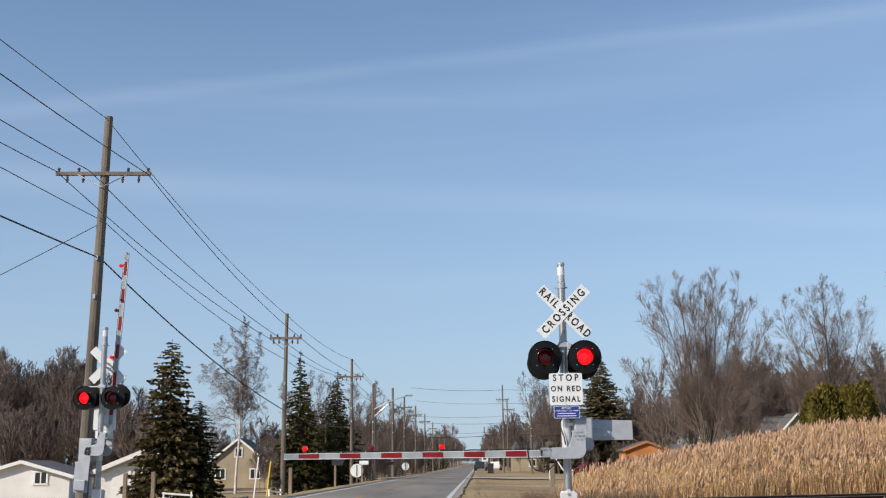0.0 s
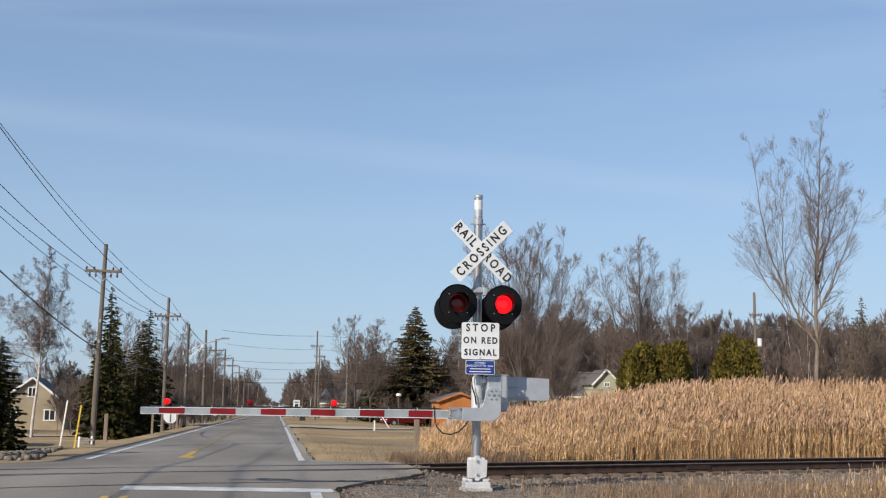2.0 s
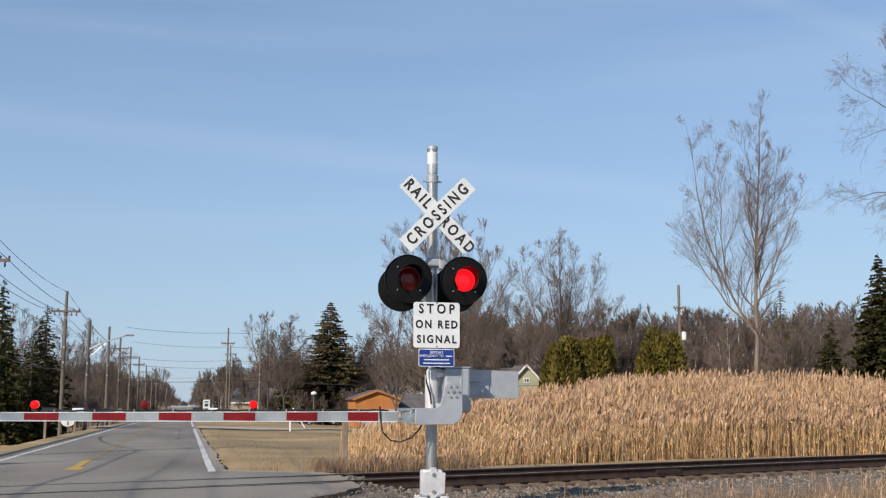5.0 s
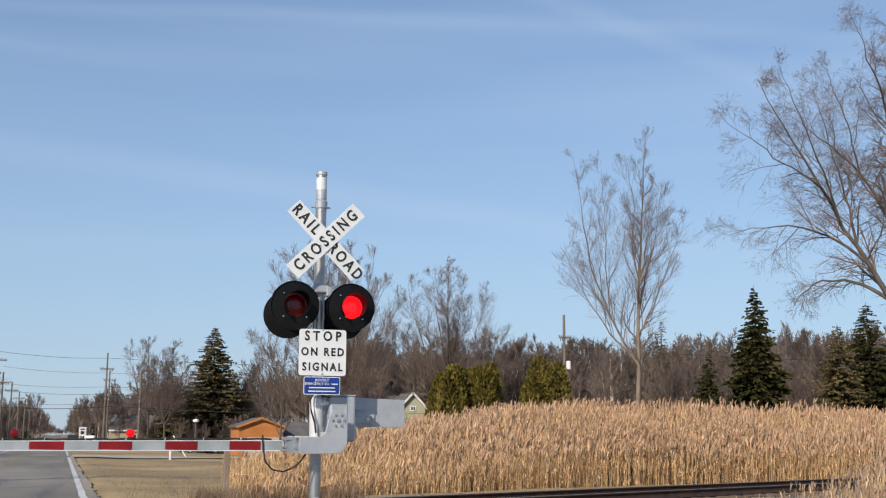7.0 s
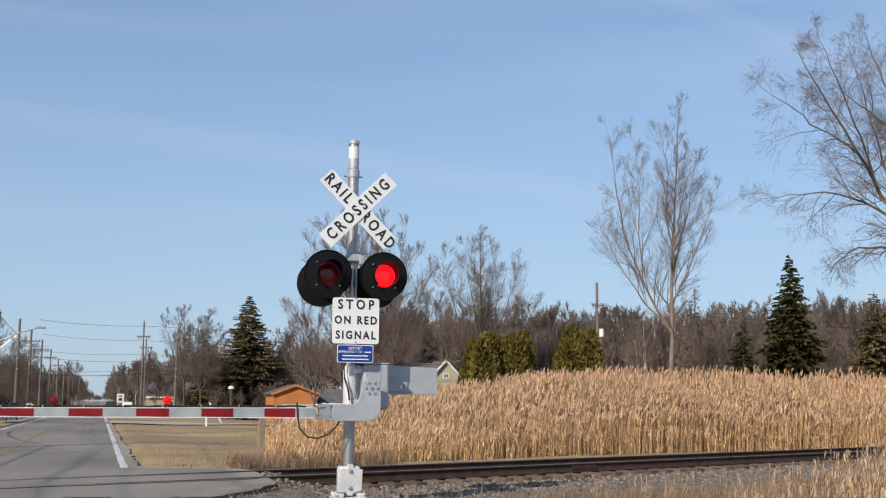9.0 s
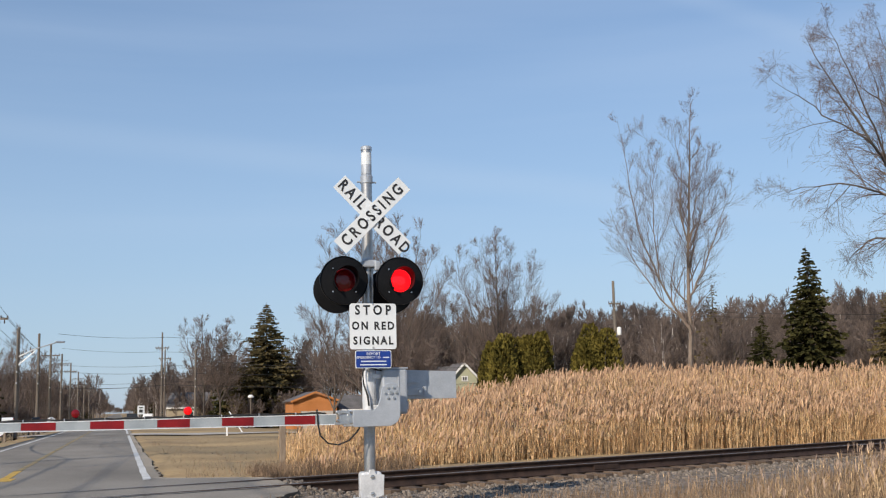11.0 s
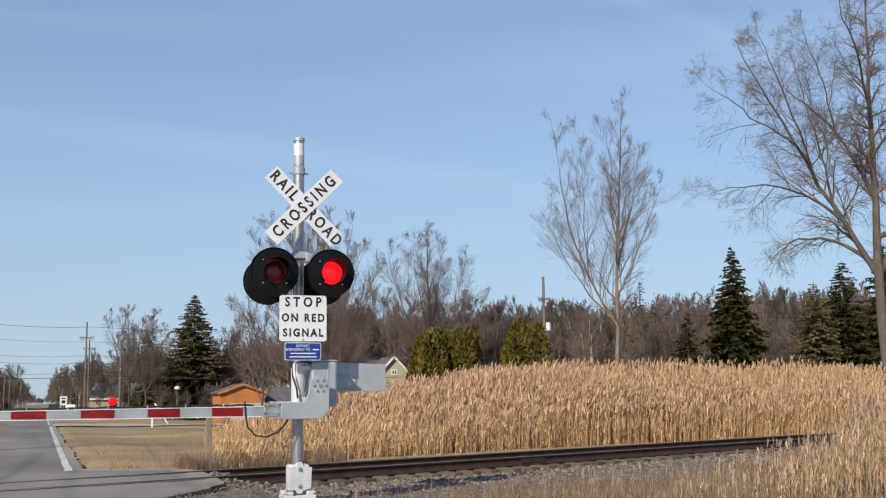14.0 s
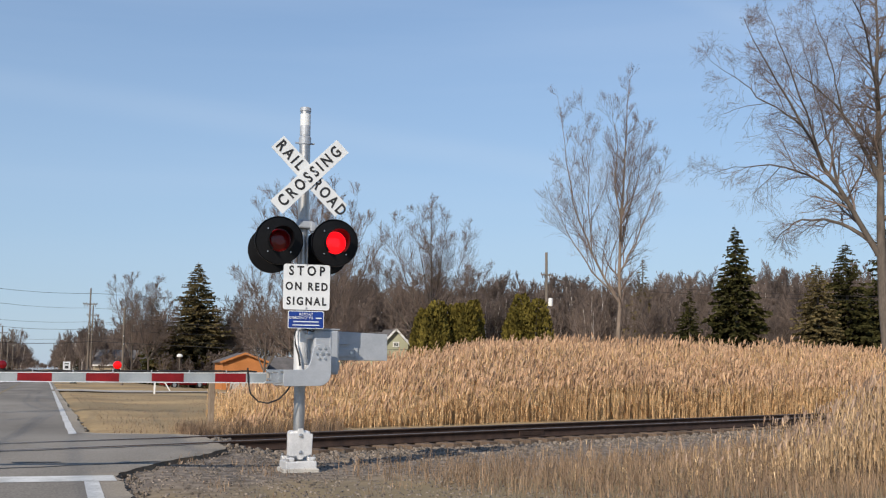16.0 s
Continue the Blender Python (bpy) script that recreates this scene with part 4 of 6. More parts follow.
def bare_tree(seed, height, stems, kids=(16, 8, 5, 3), reach=0.26, spread=0.62, thick=0.011, twig=0.006, up=0.5, droop=0.0, bare=0.25, wander=0.12, sides=(8, 5, 3, 3, 3), steps=(5, 3, 2, 1), sub=0.5):
    """Trunk and crown of a leafless tree. stems: (parent, share along it, bend, tip), places in shares of the height; the first rises from the ground."""
    r = np.random.RandomState(seed)
    paths, rads = [], []
    for k, (up_to, share, bend, tip) in enumerate(stems):
        a, ra = np.zeros(3), height * thick
        if k:
            h = int(round(share * 12))
            a, ra = paths[up_to][h], rads[up_to][h] * 0.75
        b, c = np.array(bend) * height, np.array(tip) * height
        t = np.linspace(0, 1, 13)[:, None]
        p = (1 - t) ** 2 * a + 2 * t * (1 - t) * b + t * t * c
        p += np.cumsum(r.normal(0, 0.0035 * height, (13, 3)), 0) * np.minimum(1, t * 3)
        paths.append(p)
        rads.append(np.maximum(twig, ra * (1 - 0.93 * t[:, 0] ** 0.9)))
    P, R = np.array(paths), np.array(rads)
    trunk = tubes(P, R, sides[0])
    L = np.linalg.norm(np.diff(P, axis=1), axis=2).sum(1)
    crown = []
    for lv, m in enumerate(kids):
        n, k = R.shape
        if lv == 0:
            cnt = np.maximum(4, (m * L / height).astype(int))
            own = np.repeat(np.arange(n), cnt)
            t = np.concatenate([(np.arange(c) + r.rand(c)) / c for c in cnt])
            low = np.where(own == 0, bare, 0.12)
            t = low + (0.99 - low) * t
        else:
            own = np.repeat(np.arange(n), m)
            t = 0.15 + 0.85 * (np.tile(np.arange(m), n) + r.rand(n * m)) / m
        f = np.minimum(t * (k - 1), k - 1.001)
        i = f.astype(int)
        fr = (f - i)[:, None]
        q = P[own, i] * (1 - fr) + P[own, i + 1] * fr
        ax = P[own, i + 1] - P[own, i]
        ax /= np.linalg.norm(ax, axis=1, keepdims=True) + 1e-9
        rnd = r.normal(0, 1, (len(own), 3))
        side = np.cross(ax, rnd)
        side /= np.linalg.norm(side, axis=1, keepdims=True) + 1e-9
        ang = (spread * r.uniform(0.65, 1.35, len(own)))[:, None]
        D = ax * np.cos(ang) + side * np.sin(ang)
        ln = height * reach * (1.12 - 0.8 * t) * r.uniform(0.6, 1.25, len(own)) if lv == 0 else L[own] * sub * (1.2 - 0.6 * t) * r.uniform(0.6, 1.3, len(own))
        r0 = np.maximum(twig, R[own, i] * 0.55)
        st = steps[lv]
        pts, D0 = [q], D
        for s in range(st):
            D0 = D0 + r.normal(0, wander, D.shape) + np.array([0, 0, (up - droop * (lv + 1)) / st])
            D0 /= np.linalg.norm(D0, axis=1, keepdims=True)
            pts.append(pts[-1] + D0 * (ln / st)[:, None])
        P = np.stack(pts, 1)
        R = np.maximum(twig * 0.55, r0[:, None] * (1 - 0.75 * np.linspace(0, 1, st + 1))[None])
        L = ln
        crown.append(tubes(P, R, sides[lv + 1]))
    return trunk, merged(crown)


def place_tree(made, x, y, label, bark, twigs, turn=0.0, sink=0.1):
    (tv, tf), (cv, cf) = made
    root = empty("bare_tree", pose(x, y, ground_z(x, y) - sink, 0, 0, turn), label, "tree", "bare trees")
    arrays("trunk", tv, tf, bark, root)
    arrays("crown", cv, cf, twigs, root)
    return root


def fork(r, n, wide=0.2, z0=0.2):
    """A trunk with n limbs that leave it low and end round the crown."""
    out = [(0, 0, (r.uniform(-0.02, 0.02), 0, 0.5), (r.uniform(-0.05, 0.05), r.uniform(-0.04, 0.04), 1.0))]
    for k in range(n):
        a = k * 2.4 + r.uniform(0, 1)
        w = wide * r.uniform(0.6, 1.1)
        s = z0 * r.uniform(0.6, 1.5)
        out.append((0, s, (w * 0.7 * math.cos(a), w * 0.7 * math.sin(a), s + 0.25), (w * math.cos(a), w * math.sin(a), r.uniform(0.78, 0.98))))
    return out


fan = [(0, 0, (-0.03, 0, 0.5), (-0.1, 0.03, 1.0)), (0, 0.05, (-0.14, 0.02, 0.45), (-0.3, 0.05, 0.9)), (0, 0.04, (0.05, 0.03, 0.5), (0.1, 0, 0.99)), (0, 0.05, (0.1, -0.05, 0.45), (0.24, -0.05, 0.88)),
       (0, 0.08, (0, 0.12, 0.5), (0.03, 0.2, 0.95)), (0, 0.1, (0.2, 0.0, 0.35), (0.38, 0.0, 0.62)), (0, 0.08, (-0.02, -0.1, 0.5), (-0.02, -0.18, 0.9)), (0, 0.05, (-0.2, 0, 0.3), (-0.36, 0, 0.6)), (0, 0.06, (-0.08, -0.06, 0.5), (-0.2, -0.08, 0.97)), (0, 0.06, (0.03, 0.06, 0.5), (0.0, 0.1, 1.0)), (0, 0.06, (0.08, 0.06, 0.5), (0.17, 0.08, 0.96)), (0, 0.07, (0.15, -0.03, 0.4), (0.32, -0.04, 0.76))]
place_tree(bare_tree(5, 18.2, fan, (22, 9, 5, 2), 0.21, 0.5, 0.0085, 0.0085, up=0.3, wander=0.07, sub=0.66), 19.2, 80, "tall leafless tree with several grey stems fanning out", M_BARK, M_TWIG, -13)
round_top = [(0, 0, (0, 0, 0.5), (0.02, 0, 1.0)), (0, 0.3, (-0.13, 0, 0.5), (-0.2, 0.02, 0.88)), (0, 0.32, (0.12, 0, 0.5), (0.2, 0, 0.85)), (0, 0.4, (0.05, 0.1, 0.6), (0.09, 0.14, 0.94)),
             (0, 0.42, (-0.05, -0.1, 0.6), (-0.08, -0.14, 0.95)), (0, 0.26, (-0.2, 0, 0.4), (-0.3, 0, 0.66)), (0, 0.28, (0.2, 0, 0.4), (0.29, 0, 0.64))]
place_tree(bare_tree(12, 20.8, round_top, (24, 9, 5, 2), 0.2, 0.58, 0.0095, 0.0095, up=0.3, wander=0.07, sub=0.66), 35.6, 96, "round-topped leafless tree behind the reed bed", M_BARK, M_TWIG, -18)
poplar = [(0, 0, (0.0, 0, 0.5), (0.03, 0, 1.03)), (0, 0.35, (-0.12, 0.02, 0.533), (-0.175, 0.02, 1.02)), (1, 0.3, (-0.08, 0, 0.7), (-0.09, -0.03, 0.96)), (0, 0.4, (0.07, 0, 0.5), (0.16, 0.0, 0.79)), (0, 0.5, (0.07, 0.08, 0.65), (0.1, 0.12, 0.93)),
          (1, 0.12, (-0.14, -0.03, 0.46), (-0.2, -0.05, 0.7)), (0, 0.55, (0.0, -0.06, 0.7), (-0.02, -0.1, 0.97)), (0, 0.6, (0.06, 0, 0.7), (0.1, 0, 0.92))]
place_tree(bare_tree(26, 14.7, poplar, (22, 8, 5, 2), 0.155, 0.62, 0.0092, 0.0038, up=0.35, bare=0.3, wander=0.09, sub=0.66), 21.5, 30, "tall slender leafless tree with pale forked bark", M_PALEBARK, M_TWIG, -29)
arching = [(0, 0, (-0.02, 0, 0.5), (0.03, 0.03, 1.04)), (0, 0.3, (-0.14, 0, 0.585), (-0.307, 0.02, 0.95)), (1, 0.25, (-0.22, 0, 0.62), (-0.4, -0.03, 0.555)), (0, 0.52, (-0.07, 0.02, 0.68), (-0.22, 0.06, 0.84)), (1, 0.12, (-0.16, 0.06, 0.52), (-0.24, 0.1, 0.41)),
           (0, 0.4, (0.15, 0.03, 0.5), (0.3, 0.05, 0.85)), (0, 0.34, (0.06, 0.18, 0.5), (0.08, 0.3, 0.85)), (1, 0.55, (-0.28, -0.06, 0.75), (-0.37, -0.1, 0.84)), (0, 0.66, (0.0, -0.1, 0.8), (-0.07, -0.18, 1.0)), (1, 0.3, (-0.13, 0.1, 0.72), (-0.2, 0.14, 0.98)),
           (1, 0.4, (-0.18, -0.1, 0.72), (-0.24, -0.16, 0.92)), (3, 0.5, (-0.12, -0.04, 0.85), (-0.15, -0.06, 0.97))]
place_tree(bare_tree(37, 18.2, arching, (30, 9, 5, 2), 0.14, 0.75, 0.0155, 0.0046, up=0.3, droop=0.14, wander=0.15, bare=0.5, sub=0.64), 29.45, 21.5, "large leafless tree with long arching limbs and drooping twigs", M_BARK, M_TWIG, -41)
rt = np.random.RandomState(4)
for k, (x, y, h, lab) in enumerate([(6.9, 125, 13.8, "leafless roadside tree with spreading limbs"), (8.6, 121, 12.0, "leafless roadside tree with spreading limbs"), (20.5, 74, 8.6, "small leafless tree beside the houses"), (25.0, 92, 13.0, "leafless tree behind the crossing signal"), (17.0, 92, 12.4, "leafless tree behind the crossing signal"), (-17.5, 84, 10.5, "leafless roadside tree among the poles"), (-15.5, 100, 11.5, "leafless roadside tree among the poles"), (-13.0, 118, 10.5, "leafless roadside tree among the poles"), (-14, 150, 11, "leafless roadside tree among the poles"), (-31, 88, 7.5, "leafless tree beside the tan house")]):
    place_tree(bare_tree(70 + k, h, fork(rt, 6, 0.3, 0.22), (15 if y == 92 else 19, 8, 4, 2), 0.2, 0.58, 0.0105, 0.011, up=0.3, wander=0.08, sub=0.64), x, y, lab, M_BARK, M_TWIG)
birch = [(0, 0, (0.01, 0, 0.5), (0.03, 0, 1.0)), (0, 0.3, (-0.06, 0, 0.55), (-0.12, 0, 0.9)), (0, 0.35, (0.06, 0.05, 0.55), (0.13, 0.03, 0.92)), (0, 0.45, (0, -0.08, 0.65), (-0.03, -0.1, 0.96)), (1, 0.4, (-0.13, 0.05, 0.65), (-0.16, 0.06, 0.75))]
place_tree(bare_tree(52, 12.6, birch, (46, 11, 6, 3), 0.14, 0.75, 0.009, 0.0058, up=0.5, droop=0.3, bare=0.4, wander=0.2), -19.5, 60, "white-barked birch with fine drooping twigs", M_BIRCH, M_TWIG, 12)


# leafless woods: many thin trees, far off
def woods(name, spots, seed, label, pale=0.12, kids=(17, 9, 4), twig=0.0022):
    r = np.random.RandomState(seed)
    kinds = []
    for k in range(6):
        (a, af), (b, bf) = bare_tree(seed * 10 + k, 1.0, fork(r, 1 + k % 3, 0.2, 0.3), kids, 0.32, 0.62, 0.0085, twig, up=0.4, bare=0.25, sub=0.6, wander=0.08, sides=(5, 3, 3, 3), steps=(3, 2, 1))
        kinds.append((np.concatenate([a, b]), np.concatenate([af, bf + len(a)]), np.arange(len(af) + len(bf)) < len(af)))
    vs, fs, ix, n = [], [], [], 0
    for x, y, h in spots:
        v, f, stem = kinds[r.randint(6)]
        a = r.uniform(0, 6.28)
        c, s = math.cos(a), math.sin(a)
        vs.append(np.stack([v[:, 0] * c - v[:, 1] * s, v[:, 0] * s + v[:, 1] * c, v[:, 2]], -1) * h + [x, y, ground_z(x, y) - 0.2])
        fs.append(f + n)
        ix.append(np.where(stem, 1 if r.rand() < pale else 0, 0))
        n += len(v)
    return tagged(arrays(name, np.concatenate(vs), np.concatenate(fs), [M_WOODS, M_BIRCH], None, np.concatenate(ix)), label, "woods", kind="stuff")


rw = np.random.RandomState(9)
spots = []
for k in range(460):
    x = rw.uniform(30, 175)
    spots.append((x, rw.uniform(112, 150) + 0.05 * x, rw.uniform(10.0, 15.0) * (1.0 + 0.003 * (x - 38))))
for k in range(110):
    spots.append((rw.uniform(52, 130), rw.uniform(72, 105), rw.uniform(8, 12.5)))
for k in range(26):
    spots.append((rw.uniform(16, 42), rw.uniform(128, 165), rw.uniform(9, 13)))
woods("bare_woods", spots, 3, "band of bare brown woods behind the reed bed", 0.25)
near = (10, 6, 3)
for side, seed in ((1, 4), (-1, 5)):
    edge = -1 if side > 0 else -8
    spots = [(edge + side * rw.uniform(3 if side > 0 else 7, 26), y, rw.uniform(7, 11)) for y in np.concatenate([rw.uniform(142, 330, 100), rw.uniform(300, 700, 90)])]
    spots += [(edge + side * rw.uniform(2.5, 9), y, rw.uniform(8, 12)) for y in rw.uniform(260, 700, 40)]
    spots += [(edge + side * rw.uniform(4, 40), y, rw.uniform(12, 17)) for y in rw.uniform(350, 950, 130)]
    spots += [(edge + side * rw.uniform(2.5, 30), y, rw.uniform(9, 14)) for y in rw.uniform(950, 1500, 60)]
    woods("bare_woods", spots, seed, "bare roadside woods running into the distance", 0.1, near, 0.0045)
spots = [(rw.uniform(-12, 4), rw.uniform(1600, 1680), rw.uniform(7, 10)) for k in range(30)]
woods("bare_woods", spots, 12, "far band of bare woods closing the end of the road", 0.0, near, 0.005)
spots = [(rw.uniform(-95, -50), rw.uniform(105, 150), rw.uniform(13, 17.5)) for k in range(85)] + [(rw.uniform(-48, -22), rw.uniform(118, 135), rw.uniform(6, 8.5)) for k in range(22)]
woods("bare_woods", spots, 6, "tall bare brown woods behind the white shed")
spots = [(rw.uniform(43, 72), rw.uniform(104, 113), rw.uniform(8.5, 12.5)) for k in range(34)]
woods("birch_grove", spots, 8, "grove of thin white birch stems in front of brown woods", 1.0)
# low brush under the woods
spots = [(rw.uniform(41, 165), rw.uniform(95, 118), rw.uniform(2.5, 5.5)) for k in range(260)] + [(rw.uniform(10, 42), rw.uniform(119, 126), rw.uniform(2.5, 5)) for k in range(45)] + [(rw.uniform(42, 110), rw.uniform(100, 112), rw.uniform(4, 7.5)) for k in range(220)] + [(rw.uniform(-80, -12), rw.uniform(112, 128), rw.uniform(2.5, 5.0)) for k in range(80)] + [(rw.uniform(-22, -11.5), rw.uniform(72, 180), rw.uniform(2.5, 5.5)) for k in range(100)] + [(rw.uniform(4, 26), rw.uniform(138, 220), rw.uniform(3, 5.5)) for k in range(90)]
spots += [(rw.uniform(-60, -30), rw.uniform(72, 92), rw.uniform(5, 8)) for k in range(110)]
woods("undergrowth", spots, 7, "tangled bare undergrowth along the wood edge", 0.0, (11, 7, 3), 0.005)


def conifer(seed, height, radius, bare=0.06, sprays=16, density=26, droop=0.35, size=1.0, power=0.85):
    """Trunk and crown of a conifer: whorls of boughs, each set with many flat needle sprays."""
    r = np.random.RandomState(seed)
    tr = Wood()
    tr.limb([(0, 0, 0), (0.02, 0, height * 0.5), (0, 0, height)], [height * 0.017, height * 0.011, 0.01], 8)
    vs, z = [], height * bare
    boughs = Wood()
    while z < height * 0.985:
        t = 1 - (z - height * bare) / (height * (1 - bare))
        reach = radius * t ** power * r.uniform(0.78, 1.1) + 0.02
        for k in range(max(3, int(density * (0.25 + 0.75 * t) * 0.5))):
            a = r.uniform(0, 6.283)
            ln = reach * r.uniform(0.6, 1.12)
            d0 = np.array([math.cos(a), math.sin(a), 0.0])
            p0 = np.array([0, 0, z + r.uniform(-0.1, 0.1) * height * 0.05])
            tip = p0 + d0 * ln + np.array([0, 0, -droop * ln * 0.55 + 0.1 * ln * (1 - t)])
            mid = (p0 + tip) / 2 + np.array([0, 0, -0.06 * ln])
            boughs.limb([p0, mid, tip], [0.02, 0.012, 0.004], 3)
            m = max(4, int(sprays * (0.3 + ln / radius)))
            u = r.uniform(0.12, 1.02, m)[:, None]
            c = (1 - u) ** 2 * p0 + 2 * u * (1 - u) * mid + u * u * tip
            side = np.array([-d0[1], d0[0], 0.0])
            sg = r.choice([-1.0, 1.0], m)[:, None]
            dirn = d0 * r.uniform(0.3, 1.0, (m, 1)) + side * sg * r.uniform(0.1, 1.0, (m, 1)) + np.array([0, 0, 1.0]) * r.uniform(-0.75, 0.15, (m, 1))
            dirn /= np.linalg.norm(dirn, axis=1, keepdims=True)
            L = (0.042 * height * size * r.uniform(0.5, 1.1, (m, 1))) * (0.22 + 0.78 * t ** 0.6)
            wd = np.cross(dirn, r.normal(0, 1, (m, 3)))
            wd /= np.linalg.norm(wd, axis=1, keepdims=True) + 1e-9
            W = L * 0.3
            vs.append(np.stack([c - wd * W * 0.6, c + dirn * L * 0.55 - wd * W, c + dirn * L, c + dirn * L * 0.55 + wd * W, c + wd * W * 0.6], 1).reshape(-1, 3))
        z += height * 0.026 * (0.6 + 0.5 * t)
    v = np.concatenate(vs)
    n = len(v) // 5
    f = (np.arange(5)[None] + np.arange(n)[:, None] * 5)
    bv, bf = boughs.out()
    return tr.out(), (np.concatenate([v, bv]), f.tolist() + (bf + len(v)).tolist())


def place_conifer(made, x, y, label, leaf, bark=None, turn=0.0, z=None, group="spruces"):
    (tv, tf), (cv, cf) = made
    root = empty("spruce_tree", pose(x, y, (ground_z(x, y) if z is None else z) - 0.08, 0, 0, turn), label, "tree", group)
    arrays("trunk", tv, tf, bark or M_BARK, root)
    arrays("crown", cv, cf, leaf, root)
    return root


place_conifer(conifer(1, 16.6, 6.2, 0.04, sprays=52, density=64, droop=0.3, size=0.85, power=0.74), 15.3, 130, "tall full dark green spruce by the houses", M_SPRUCE_DRY)
place_conifer(conifer(2, 12.0, 3.0, 0.05, droop=0.5), 10.6, 136, "narrow dark spruce among bare trees", M_SPRUCE)
place_conifer(conifer(3, 14.0, 4.0, 0.04, sprays=34, density=44, droop=0.45), 49.4, 60, "tall dark green spruce with open drooping boughs", M_SPRUCE)
place_conifer(conifer(4, 8.8, 2.8, 0.04, sprays=26, density=36), 46.2, 62, "smaller dark spruce beside a tall one", M_SPRUCE)
place_conifer(conifer(5, 11.0, 3.6, 0.03, sprays=30, density=42, power=0.7), 55.8, 58, "dense green spruce behind the leaning tree", M_SPRUCE_DRY)
place_conifer(conifer(6, 13.2, 4.2, 0.03, sprays=30, density=42, power=0.7), 60.5, 60, "dense dark spruce behind the leaning tree", M_SPRUCE)
place_conifer(conifer(7, 15.0, 4.5, 0.03, sprays=30, density=42, power=0.7), 66.0, 61, "dense dark spruce behind the leaning tree", M_SPRUCE)
place_conifer(conifer(8, 14.6, 3.8, 0.1, sprays=10, density=18), 57.3, 88, "thin sparse spruce in the bare woods", M_SPRUCE_DRY)
place_conifer(conifer(9, 9.6, 3.2, 0.08, sprays=8, density=14), 24.6, 104, "thin sparse spruce behind the crossing signal", M_SPRUCE_DRY)
place_conifer(conifer(10, 7.7, 1.75, 0.1, sprays=28, density=40, droop=0.3, power=0.5), -16.0, 30, "browned full spruce in front of the white shed", M_SPRUCE_DRY)
place_conifer(conifer(11, 4.9, 1.45, 0.04, sprays=26, density=36, droop=0.3, power=0.5), -14.75, 30.6, "dark full spruce beside a taller browned one", M_SPRUCE)
place_conifer(conifer(12, 10.0, 1.9, 0.06, droop=0.55), -14.0, 55, "dark roadside spruce behind a power pole", M_SPRUCE)
place_conifer(conifer(13, 8.6, 2.6, 0.06, droop=0.5), -14.8, 62, "dark roadside spruce behind a power pole", M_SPRUCE)
place_conifer(conifer(14, 9.6, 2.7, 0.06, droop=0.5), -12.8, 66, "dark roadside spruce behind a power pole", M_SPRUCE)
place_conifer(conifer(15, 7.0, 2.5, 0.06, droop=0.5), -12.6, 58, "dark low spruce behind a power pole", M_SPRUCE)
for k, (x, y, h) in enumerate([(-25.5, 122, 8.0), (-22.5, 116, 7.0), (-20.0, 124, 8.5), (-18.4, 110, 6.5)]):
    place_conifer(conifer(20 + k, h, 2.7, 0.04, sprays=14, density=20), x, y, "dark spruce behind the tan house", M_SPRUCE)
far_spruce = conifer(16, 13.0, 3.2, 0.05, sprays=9, density=14)
for k, (x, y) in enumerate([(-17, 330), (-14, 350), (-19, 370), (-15, 395), (-18, 420), (6, 300), (10, 330), (3, 380), (8, 420), (30, 170)]):
    place_conifer(far_spruce, x, y, "dark distant roadside spruce", M_SPRUCE, None, k * 57.0)


def cedar(seed, height, radius, x, y, label):
    """Dense upright cedar bush: several lobes clad in upright foliage sprays."""
    r = np.random.RandomState(seed)
    root = empty("cedar_bush", pose(x, y, ground_z(x, y) - 0.1), label, "bush", "cedar bushes")
    w = Wood()
    for k in range(5):
        a = k * 1.26
        w.limb([(0.15 * math.cos(a), 0.15 * math.sin(a), 0), (0.5 * math.cos(a), 0.5 * math.sin(a), height * 0.5), (0.7 * math.cos(a), 0.7 * math.sin(a), height * 0.8)], [0.09, 0.06, 0.02], 6)
    v, f = w.out()
    arrays("trunk", v, f, M_BARK, root)
    lobes = [(r.uniform(-0.55, 0.55) * radius, r.uniform(-0.55, 0.55) * radius, r.uniform(0.8, 1.0) * height, radius * r.uniform(0.42, 0.62)) for k in range(8)]
    vs = []
    for lx, ly, lh, lr in lobes:
        m = 2600
        zz = r.uniform(0.03, 1.0, m)
        prof = np.where(zz < 0.3, 0.85 + 0.15 * zz / 0.3, np.sqrt(np.clip(1 - ((zz - 0.3) / 0.72) ** 2, 0, 1)))
        a = r.uniform(0, 6.283, m)
        rad = lr * prof * np.sqrt(r.uniform(0.45, 1.1, m))
        c = np.stack([lx + rad * np.cos(a), ly + rad * np.sin(a), zz * lh], -1)
        d = np.stack([np.cos(a) * 0.5, np.sin(a) * 0.5, np.full(m, 0.9)], -1) + r.normal(0, 0.3, (m, 3))
        d /= np.linalg.norm(d, axis=1, keepdims=True)
        wd = np.cross(d, r.normal(0, 1, (m, 3)))
        wd /= np.linalg.norm(wd, axis=1, keepdims=True)
        L = r.uniform(0.14, 0.34, (m, 1))
        vs.append(np.stack([c - wd * L * 0.14, c + d * L * 0.6 - wd * L * 0.28, c + d * L, c + d * L * 0.6 + wd * L * 0.28, c + wd * L * 0.14], 1).reshape(-1, 3))
    v = np.concatenate(vs)
    arrays("crown", v, np.arange(5)[None] + np.arange(len(v) // 5)[:, None] * 5, M_CEDAR, root)


